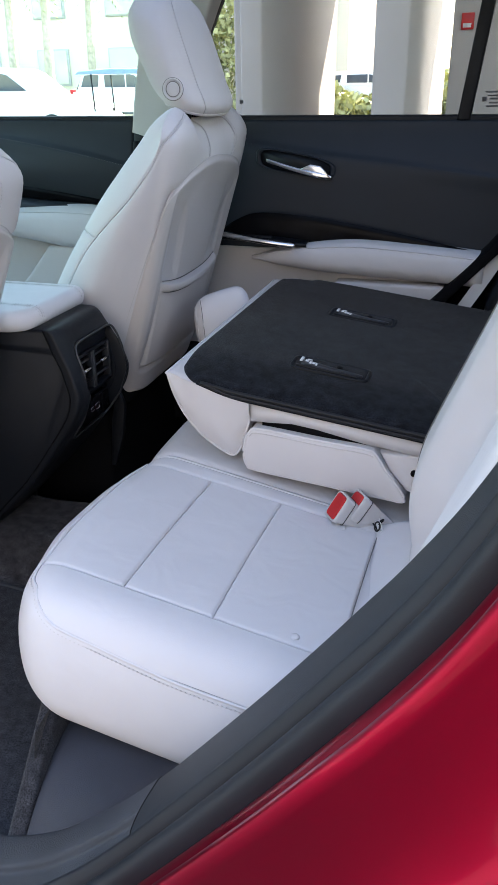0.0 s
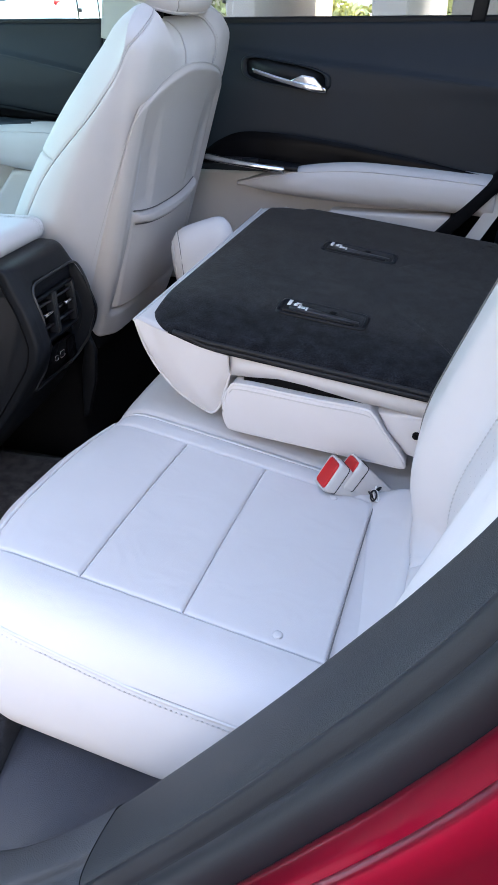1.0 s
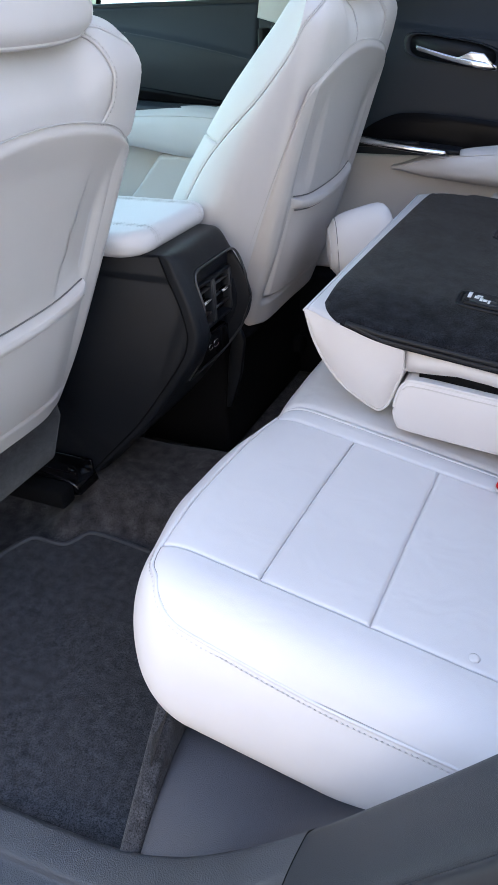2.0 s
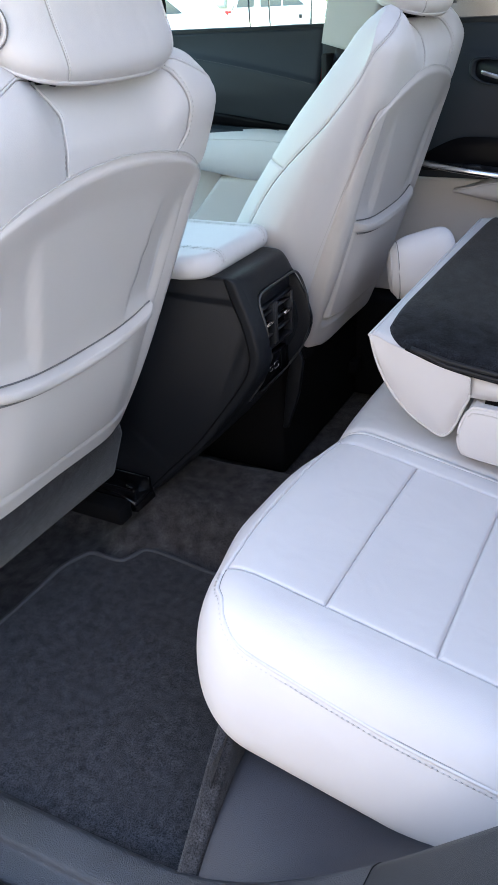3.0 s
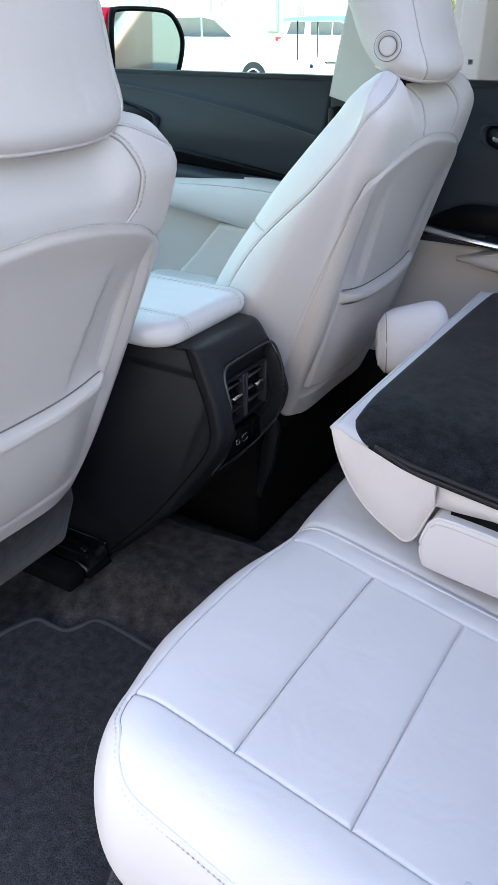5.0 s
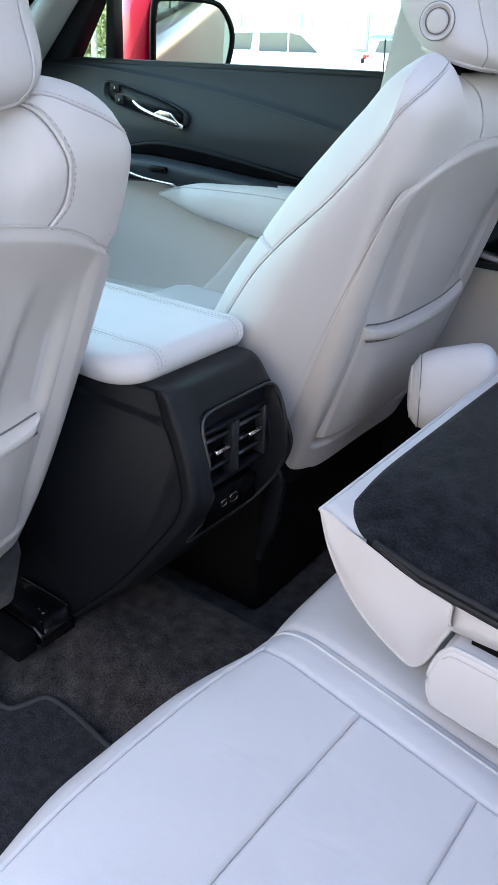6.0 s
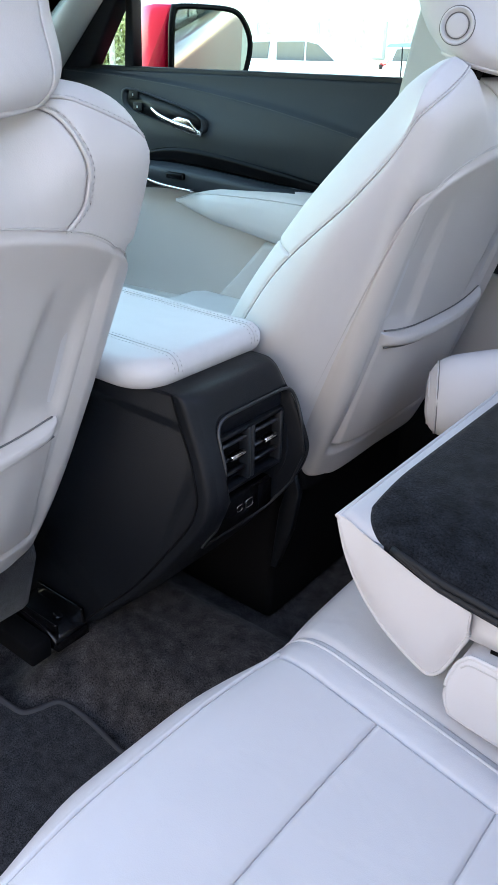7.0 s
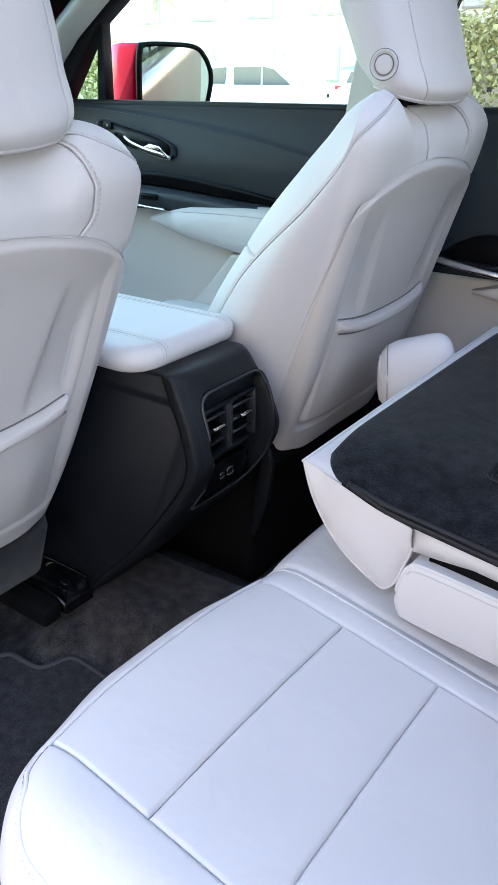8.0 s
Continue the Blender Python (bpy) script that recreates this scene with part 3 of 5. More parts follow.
SIDE = spl([(-0.361, 0.889), (-0.350, 0.847), (-0.334, 0.810), (-0.312, 0.780), (-0.290, 0.762), (-0.265, 0.748), (-0.254, 0.746), (-0.244, 0.756), (-0.236, 0.775)], 20)
SIDE = [tuple(p) for p in SIDE] + [(-0.218, 0.822), (-0.1, 0.815), (0.0, 0.803), (0.12, 0.778), (0.14, 0.80)]
SIDE += [(x, float(fold_top(x)) - 0.038) for x in np.linspace(0.12, -0.31, 14)] + [(-0.335, 0.850), (-0.352, 0.860)]
part("leather_body", prism_bm(SIDE, "y", YE + 0.036, 0.548), LEATHER, folded)
lower = [(-0.222, 0.819), (-0.19, 0.819), (-0.15, 0.821), (-0.11, 0.816), (-0.06, 0.806), (-0.03, 0.800), (0.0, 0.797), (0.12, 0.778), (0.14, 0.80)] + [(x, float(fold_top(x)) - 0.036) for x in np.linspace(0.12, -0.222, 10)]
part("side_face", prism_bm(lower, "y", YE + 0.001, YE + 0.03), LEATHER, folded)
# a solid black piece draws the shade in the gap over the armrest
part("gap_shade", prism_bm([(-0.20, 0.803), (-0.1, 0.798), (-0.03, 0.793), (-0.03, 0.815), (-0.20, 0.83)], "y", YE + 0.004, YE + 0.06), VOID, folded, "black block for the shaded hollow above the armrest")
# the wing: from its piped lower edge up to the carpet, swelling outwards
NW = 60
low_edge = spl([(x, YE + 0.002 + 0.014 * float(step(0.885, 0.75, z)), z) for x, z in SIDE[:20]] + [(-0.229, YE + 0.012, 0.796), (-0.222, YE + 0.006, 0.815), (-0.220, YE, 0.824)], NW)
top_edge = spl([(-0.3612, YE + 0.002, 0.8895), (-0.349, YE + 0.002, 0.8865), (-0.335, YE + 0.002, 0.880), (-0.318, YE - 0.001, 0.8765), (-0.295, YE - 0.002, 0.869), (-0.262, YE - 0.004, 0.859), (-0.220, YE - 0.004, 0.850)], NW)
WV = []
for k in np.linspace(0, 1, 16):
    q = low_edge + (top_edge - low_edge) * k
    WV += [tuple(p + np.array([0, -0.008 * math.sin(math.pi * k) * math.sin(math.pi * j / (NW - 1)) ** 0.7, 0])) for j, p in enumerate(q)]
mesh_ob("wing", WV, grid_faces(16, NW), LEATHER, folded)
tube("side_piping", low_edge, 0.0022, LEATHER, folded)


def border_ring(y):
    """The leather strip ahead of the carpet, rolling over the front edge."""
    xi = -0.318
    zi = float(fold_top(xi, y)) - 0.001
    pts = [(-0.352, 0.856), (-0.3600, 0.878), (-0.361, 0.8865), (-0.357, 0.8895), (-0.350, 0.8895 + (zi - 0.8895) * 0.16), (-0.336, 0.8895 + (zi - 0.8895) * 0.58), (xi, zi), (-0.300, zi - 0.004), (-0.300, 0.835)]
    return [(x, y, z) for x, z in spl(pts, 40)]


loft("front_border", [border_ring(y) for y in np.linspace(YE + 0.004, 0.546, 50)], LEATHER, folded)
tube("front_piping", [(-0.3615, y, 0.8880) for y in np.linspace(YE, 0.545, 40)], 0.0022, LEATHER, folded)
tube("wing_seam", top_edge[:22:3], 0.0010, LEATHER, folded)
tube("lower_seam", spl([low_edge[-1], low_edge[-1] * 0.5 + top_edge[-1] * 0.5 + [0, -0.003, 0], top_edge[-1]], 14), 0.0011, THREAD, folded)


def carpet_edge(n=160):
    """The carpet's outline, with a large rounded corner at the top of the backrest."""
    e = YE - 0.004
    return spl([(-0.345, -0.055), (-0.343, -0.08), (-0.330, -0.098), (-0.305, e + 0.006), (-0.275, e + 0.002), (-0.22, e), (-0.1, e), (0.05, e), (0.138, e), (0.145, e + 0.006), (0.145, 0.2), (0.145, 0.54),
                (0.138, 0.546), (0.0, 0.546), (-0.15, 0.545), (-0.24, 0.54), (-0.256, 0.535), (-0.268, 0.522), (-0.30, 0.519), (-0.322, 0.512), (-0.335, 0.49), (-0.341, 0.3), (-0.344, 0.1)], n, closed=True)


ce = carpet_edge()
ccen = np.array([-0.09, 0.19])
inward = (ccen - ce) / np.linalg.norm(ccen - ce, axis=1, keepdims=True)
VC = []
for inset, h in ((0.0, -0.012), (0.0, 0.0), (0.0012, 0.004), (0.004, 0.0065), (0.009, 0.0075)):
    VC += [(x, y, float(fold_top(x, y)) + h) for x, y in ce + inward * inset]
base = ce + inward * 0.009
for k in range(1, 44):
    VC += [(x, y, float(fold_top(x, y)) + 0.0075 + 0.0012 * noise.noise((x * 12, y * 12, 3))) for x, y in base + (ccen - base) * (k / 44) ** 1.3]
VC.append((*ccen, float(fold_top(ccen[0])) + 0.0075))
nr = 5 + 43
FC = grid_faces(nr, 160, True) + [((nr - 1) * 160 + j, (nr - 1) * 160 + (j + 1) % 160, len(VC) - 1) for j in range(160)]
mesh_ob("carpet_panel", VC, FC, CARPET, folded, "black carpet over the seat's back")
xs = np.linspace(-0.303, 0.14, 60)
grow = np.clip((xs + 0.303) / 0.05, 0, 1)
for k, dz in enumerate((-0.001, -0.0075)):
    tube("edge_trim", [(x, YE - 0.004 - 0.0008 * k + 0.006 * (1 - g), float(fold_top(x, YE)) + 0.003 * (1 - g) + dz * g) for x, g in zip(xs, grow)], 0.0036, RUBBER, folded, label="ribbed black edge strip")


def tether(y0):
    """A child seat anchor: recessed plate, strap lever with a pale tag, hole."""
    m = Matrix.Translation((-0.111, y0, float(fold_top(-0.111)) + 0.0085)) @ Euler((0, math.atan(0.13), 0)).to_matrix().to_4x4()
    t = thing("tether_anchor", "", "", m=Matrix.Identity(4))
    t.parent, t.matrix_local = folded, m
    plate = ring_super((0, 0, 0), 0.066, 0.029, 7, (1, 0, 0), (0, 1, 0), 48)
    rings = [plate * s + [0, 0, h] for s, h in ((1.02, -0.006), (1.02, -0.0005), (1.0, 0.0010), (0.95, 0.0014), (0.93, 0.0004), (0.90, -0.0025))]
    loft("plate", rings, PLASTIC, t, "black plastic anchor plate")
    lev = [(-0.052, 0.010), (-0.02, 0.004), (0.0, -0.001), (0.04, -0.006), (0.055, -0.009), (0.055, -0.014), (0.0, -0.012), (-0.03, -0.012), (-0.05, -0.008)]
    part("lever", prism_bm(lev, "z", -0.004, 0.0028, 0.0012), VENTGREY, t)
    part("rib", box_bm(-0.056, 0.05, -0.024, -0.020, -0.004, 0.0042, 0.001), PLASTIC, t)
    loft("hole", [ring_super((0.014, 0.004, 0.0025), r, r, 2, (1, 0, 0), (0, 1, 0), 14) + [0, 0, h] for r, h in ((0.0055, 0), (0.005, 0.0006), (0.002, 0.0006))], VOID, t)
    for a, b, w, h in ((-0.053, 0.006, 0.005, 0.020), (-0.044, 0.002, 0.006, 0.009), (-0.038, -0.002, 0.004, 0.013), (-0.033, -0.004, 0.006, 0.008), (-0.028, -0.006, 0.003, 0.012), (-0.041, 0.009, 0.008, 0.003)):
        a, b = -0.042 + (a + 0.044) * 1.1, 0.002 + b
        part("pale_tag", box_bm(a - w / 2, a + w / 2, b - h / 2, b + h / 2, 0.0022, 0.0032, 0), WHITEMARK, t)
    return t


tether(0.0)
tether(0.312)

# the centre armrest hanging out below it
arm_out = spl([(-0.224, 0.79), (-0.228, 0.768), (-0.223, 0.745), (-0.206, 0.737), (-0.1, 0.726), (0.0, 0.716), (0.035, 0.714), (0.03, 0.732), (0.005, 0.765), (-0.012, 0.79), (-0.03, 0.798), (-0.1, 0.803), (-0.198, 0.812), (-0.216, 0.806)], 60, closed=True)
AY = -0.124
armrest = part("armrest", prism_bm([tuple(p) for p in arm_out], "y", AY, 0.11, 0.008, 3), LEATHER, folded, "padded leather centre armrest")
flat_smooth(armrest, 40)
tube("piping", [(x, AY + 0.003, z) for x, z in arm_out], 0.0022, LEATHER, armrest, closed=True)
tube("top_seam", [(x, AY + 0.0002, z - 0.007) for x, z in arm_out[40:57]], 0.0009, THREAD, armrest, 6)
hb = part("hinge_cover", prism_bm([(-0.008, 0.79), (0.008, 0.76), (0.036, 0.728), (0.062, 0.72), (0.075, 0.74), (0.075, 0.79)], "y", AY + 0.012, 0.10, 0.006, 3), LEATHER, folded, "grey wedge that covers the hinge")
flat_smooth(hb, 40)
tube("hinge_hole", [(0.047, AY + 0.0135, 0.762), (0.047, AY + 0.009, 0.762)], 0.0055, VOID, folded, 14)


def small_headrest(name, m, label):
    h = thing(name, label, "headrest", m=m)
    def ring(k, grow=0.0):
        """The pad's section at k from -1 to 1 along it: lower and rounder towards the piped end."""
        f = (1 - abs(k) ** 4.5) ** 0.5
        return ring_super((0, k * 0.062, 0.008 * k - 0.002), 0.012 + 0.030 * f + grow, (0.014 + 0.049 * f) * (0.96 + 0.06 * k) + grow, 2.4, (1, 0, 0), (0, 0, 1), 48)
    loft("pad", [ring(math.sin(a)) for a in np.linspace(-math.pi / 2, math.pi / 2, 31)], LEATHER, h)
    for k in (-0.93, -0.76):
        tube("piping", ring(k, 0.0004), 0.0015, LEATHER, h, 6, True)
    tube("piping_groove", ring(-0.73, 0.0002), 0.0007, SEAMDARK, h, 6, True)
    for sx in (-0.02, 0.02):
        tube("post", [(sx, 0.04, -0.02), (sx, 0.12, -0.035)], 0.0055, CHROME, h)
    return h


small_headrest("rear_headrest", pose(-0.420, 0.338, 0.851, 4, -14, -66), "light grey leather headrest on the folded rear seat")


# ---- seat belt buckles ----
def buckle(base, axis, across):
    a = Vector(axis).normalized()
    w = Vector(across)
    w = (w - a * w.dot(a)).normalized()
    m = Matrix((w, a.cross(w), a)).transposed().to_4x4()
    m.translation = base
    b = thing("seat_belt_buckle", "grey seat belt buckle with red release button in the cushion gap", "buckle", "buckles beside the armrest", m=m)
    ring = lambda z, p, q: ring_super((0, 0, z), p, q, 7, (1, 0, 0), (0, 1, 0), 40)
    sizes = [(-0.02, 0.010, 0.008), (0.0, 0.013, 0.010), (0.03, 0.0165, 0.0130), (0.066, 0.0230, 0.0205), (0.070, 0.0230, 0.0205), (0.0715, 0.0222, 0.0197), (0.0715, 0.0205, 0.0180), (0.069, 0.0203, 0.0178)]
    body = loft("body", [ring(*q) for q in sizes], BUCKLEGREY, b)
    flat_smooth(body, 45)
    flat_smooth(loft("release_button", [ring(0.066, 0.0198, 0.0160), ring(0.0715, 0.0198, 0.0160), ring(0.0728, 0.0190, 0.0152), ring(0.0726, 0.015, 0.012)], REDBUTTON, b, "bright red plastic button"), 45)
    tube("side_joint", [(p[0] * 1.002, p[1] * 1.002, p[2]) for p in ring(0.054, 0.0212, 0.0187)], 0.0006, PLASTIC, b, 6, True)
    return b


buckle((-0.010, -0.142, 0.676), (-0.74, -0.34, 0.58), (0.7, 0.5, 0.55))
buckle((0.012, -0.128, 0.670), (-0.72, -0.30, 0.62), (0.7, 0.5, 0.55))
wire = thing("buckle_cable", "bunched steel wire loops at the buckle's base", "cable")
for k in range(6):
    a = np.linspace(0, 2 * math.pi, 22)
    c = np.array([0.002 + 0.004 * math.sin(k * 2.1), -0.166 + 0.004 * k, 0.687 + 0.003 * math.cos(k * 1.7)])
    tube("wire", c + np.stack([0.004 * np.cos(a + k), 0.004 * np.sin(a + k), 0.006 * np.sin(a)], 1), 0.0013, WHITEMARK if k % 2 else PLASTIC, wire, 6)


# ---- front seats ----
RS = [-0.03, 0.1, 0.25, 0.31, 0.38, 0.46, 0.52, 0.57]
rw = curve1(RS, [0.172, 0.190, 0.202, 0.205, 0.208, 0.210, 0.209, 0.205])
fw = curve1(RS, [0.235, 0.250, 0.257, 0.252, 0.244, 0.226, 0.209, 0.2065])
tk = curve1(RS, [0.245, 0.219, 0.182, 0.164, 0.142, 0.112, 0.090, 0.078])
n0 = curve1(RS, [-0.014, -0.006, -0.004, -0.004, -0.004, -0.004, -0.007, -0.016])
DOME = 0.521


def seat_ring(U, V, recess=0.013):
    """The backrest's skin: U up along the back, V round it from the front's middle (0 to 12)."""
    w, f, t, b = rw(U), fw(U), tk(U), n0(U)
    deep = recess * (1 - step(0.428, 0.452, U))
    z = np.zeros_like(U)
    half = [(-t + 0.055, z), (-t + 0.03, f - 0.085), (-t, f - 0.035), (-0.55 * t, f), (b - 0.032, w + 0.010), (b - 0.001 - 0.8 * deep, w - 0.026), (b - deep, z)]
    ctl = half + [(p, -q) for p, q in half[5:0:-1]]
    k = len(ctl)
    P = np.stack([np.stack(c, -1) for c in ctl], 0)
    vv = np.mod(V, k)
    i = np.floor(vv).astype(int) % k
    fr = (vv - np.floor(vv))[..., None]
    ii = np.indices(U.shape)
    g = lambda j: P[(j) % k, ii[0], ii[1]]
    a, b2, c, d = g(i - 1), g(i), g(i + 1), g(i + 2)
    q = 0.5 * (2 * b2 + (c - a) * fr + (2 * a - 5 * b2 + 4 * c - d) * fr ** 2 + (3 * b2 - a - 3 * c + d) * fr ** 3)
    # the shoulders close over the top in a dome, dished below the headrest
    a = np.clip((U - DOME) / 0.1, 0, 1) * math.pi / 2
    n = -0.062 + (q[..., 0] + 0.062) * np.cos(a)
    y = q[..., 1] * (1 - 0.42 * (1 - np.cos(a)))
    s = np.minimum(U, DOME) + 0.050 * np.sin(a)
    dish = step(0.43, 0.55, U) * (1 - step(0.07, 0.135, np.abs(y)))
    return np.stack([n - 0.004 * dish, y, s - 0.0225 * dish], -1)


def ring_line(us, vs, off=0.001):
    U, V = np.array(us, float)[:, None], np.array(vs, float)[:, None]
    p = seat_ring(U, V)[:, 0]
    c = np.stack([np.full(len(p), -0.07), np.zeros(len(p)), p[:, 2]], 1)
    d = p - c
    return p + d / np.linalg.norm(d, axis=1, keepdims=True) * off


shell_top = curve1([0, 0.05, 0.082, 0.14, 0.17, 0.19, 0.206], [0.486, 0.483, 0.478, 0.462, 0.446, 0.428, 0.405])


def inset(p, q, r=0.05):
    """Distance inside a corner between two edges, rounded by r."""
    return np.where((p > r) | (q > r), np.minimum(p, q), r - np.hypot(np.minimum(p - r, 0), np.minimum(q - r, 0)))


def shell_fn(U, V, low=-0.006, sink=0.0065):
    """The hard back panel: V across from -1 to 1, U up from 0 to 1, with raised rim, facets and a hollow for the pocket."""
    a = np.abs(V)
    bot = low + 0.014 * step(0.7, 1.0, a)
    s = bot + (shell_top(0.205 * a) + 0.004 - bot) * U
    reach = 6.92 + (0.42 + 0.86 * (1 - U ** 2.6)) * np.clip((a - 0.82) / 0.18, 0, 1)
    v = np.where(a < 0.82, 6 + a / 0.82 * 0.92, reach)
    base = seat_ring(s, v, 0.0)
    edge = np.maximum(step(0.972, 1.0, U), step(0.955, 1.0, a)) ** 1.5
    out = np.stack([base[..., 0] + 0.07, np.abs(base[..., 1])], -1)
    out = out / np.linalg.norm(out, axis=-1, keepdims=True) * (0.0045 - sink * edge)[..., None]
    y = np.sign(V) * (np.abs(base[..., 1]) + out[..., 1] * step(0.55, 0.95, a))
    k = step(0.55, 0.95, a)
    n = base[..., 0] + 0.005 * (1 - k) + out[..., 0] * k + 0.003 * (1 - np.minimum(np.abs(y) / 0.19, 1) ** 2)
    rimd = inset(0.172 + 0.012 * U - np.abs(y), s - 0.040, 0.02)
    n = n - 0.0075 * step(0.0, 0.008, rimd) * step(1.0, 0.88, U)
    facet = np.abs(y) - (0.082 + 0.18 * (s - 0.25))
    n = n - 0.009 * step(0.0, 0.008, facet) * step(0.012, 0.03, rimd) * step(0.235, 0.27, s) * step(0.93, 0.74, U)
    n = n - (sink + 0.0015) * edge * (1 - k) - 0.012 * step(0.03, 0.0, U)
    return np.stack([n, y, s], -1)


def pocket_base(y):
    return -0.005 + 0.0095 * (1 - np.minimum(np.abs(y) / 0.164, 1) ** 4)


def lip_s(y):
    return 0.226 + 0.020 * (y / 0.18) ** 2


def pocket_fn(U, V):
    y = V
    top = lip_s(y) + 0.010
    s = 0.05 + (top - 0.05) * U
    d = top - s
    roll = 0.0090 * np.sqrt(np.clip(1 - ((d - 0.010) / 0.010) ** 2, 0, 1)) * (d < 0.020)
    belly = 0.006 * np.sin(np.clip((s - 0.05) / 0.18, 0, 1) * math.pi) ** 0.7
    n = pocket_base(y) + roll * (1 - step(0.135, 0.164, np.abs(y))) + belly * (1 - step(0.10, 0.155, np.abs(y))) - 0.012 * step(0.012, 0.0, inset(0.164 - np.abs(y), s - 0.050, 0.012))
    n = n - 0.016 * step(0.003, 0.0, d) - 0.004 * step(0.052, 0.05, s)
    return np.stack([n, y, s], -1)


def headrest_parts(parent):
    HB, HR = 0.068, 0.112
    hs = [0.0, 0.012, 0.058, 0.108, 0.15, 0.178, 0.19]
    hw = curve1(hs, [0.114, 0.124, 0.132, 0.134, 0.125, 0.10, 0.07])
    hd = curve1(hs, [0.036, 0.048, 0.056, 0.057, 0.046, 0.026, 0.010])
    hc = curve1(hs, [-0.058, -0.064, -0.098, -0.132, -0.152, -0.158, -0.160])

    def fn(U, V):
        w, d, c = hw(U), hd(U), hc(U)
        t = V * math.pi * 2
        co, si = np.cos(t), np.sin(t)
        y = np.sign(si) * np.abs(si) ** (2 / 3.8) * w
        n = c + np.sign(co) * np.abs(co) ** (2 / 3.0) * d + 0.35 * (-0.02) * (np.abs(y) / 0.12) ** 2
        return np.stack([n, y, 0.562 + 0.95 * U + 0.003 * (y / 0.12) ** 2 * (U < 0.1) * (1 - U / 0.1)], -1)
    ins = (-0.08, 0, 0.68)
    h = surf("headrest", fn, (0.0, 0.19), (-HB, HR), 50, 40, LEATHER, parent, ins, 0.0015, 0.003, 0.0, (0, 0, 1, 1), label="padded leather headrest")
    surf("side_panel", fn, (0.0, 0.19), (-0.36, -HB), 50, 40, LEATHER, h, ins, 0.0015, 0.003, 0.0, (0, 0, 1, 1))
    surf("side_panel", fn, (0.0, 0.19), (HR, 0.36), 50, 40, LEATHER, h, ins, 0.0015, 0.003, 0.0, (0, 0, 1, 1))
    surf("front_panel", fn, (0.0, 0.19), (0.36, 0.64), 50, 40, LEATHER, h, ins, 0.0015, 0.003, 0.0, (0, 0, 1, 1))
    for u, nm in ((0.0, "bottom_panel"), (0.19, "top_panel")):
        t = np.linspace(0, 1, 60, endpoint=False)
        p = fn(np.full((60, 1), u), t[:, None])[:, 0]
        loft(nm, [p, p * [1, 0.96, 1] + [0, 0, -0.002 if u == 0 else 0.004], p * [1, 0.6, 1] * 1 + [0, 0, -0.002 if u == 0 else 0.006]], LEATHER, h)
    for v in (-HB, HR):
        tube("seam_piping", fn(np.linspace(0.0, 0.178, 40)[:, None], np.full((40, 1), v))[:, 0], 0.0009, LEATHER, h, 6)
    t = np.linspace(-0.36, 0.36, 80)
    tube("lower_piping", fn(np.full((80, 1), 0.002), t[:, None])[:, 0], 0.002, LEATHER, h, 6)
    # the round release button on the left side
    cen = fn(np.array([[0.036]]), np.array([[-0.225]]))[0, 0]
    e = 1e-3
    du = fn(np.array([[0.036 + e]]), np.array([[-0.225]]))[0, 0] - cen
    dv = fn(np.array([[0.036]]), np.array([[-0.225 + e]]))[0, 0] - cen
    ax = du / np.linalg.norm(du)
    nn = np.cross(du, dv)
    nn /= np.linalg.norm(nn)
    nn = nn if nn[1] < 0 else -nn
    ay = np.cross(nn, ax)
    disc = [(0.0190, -0.002), (0.0188, 0.0012), (0.0178, 0.0022), (0.0166, 0.0018), (0.0148, -0.0008), (0.0134, -0.0014), (0.0124, -0.0014), (0.0118, 0.0008), (0.0105, 0.0014), (0.005, 0.0016)]
    loft("release_button", [ring_super(cen + nn * h2, r, r, 2, ax, ay, 40) for r, h2 in disc], LEATHER, h, "round embossed leather button")
    for r in (0.0128, 0.0192):
        tube("button_groove", ring_super(cen + nn * 0.0002, r, r, 2, ax, ay, 40), 0.0007, SEAMDARK, h, 6, True)
    part("headrest_guide", box_bm(-0.092, -0.060, -0.076, 0.076, 0.51, 0.570, 0.004), VOID, parent, "black guide below the headrest")
    for sy in (-0.055, 0.055):
        tube("post", [(-0.06, sy, 0.50), (-0.060, sy, 0.58)], 0.006, PLASTIC, parent)
    return h


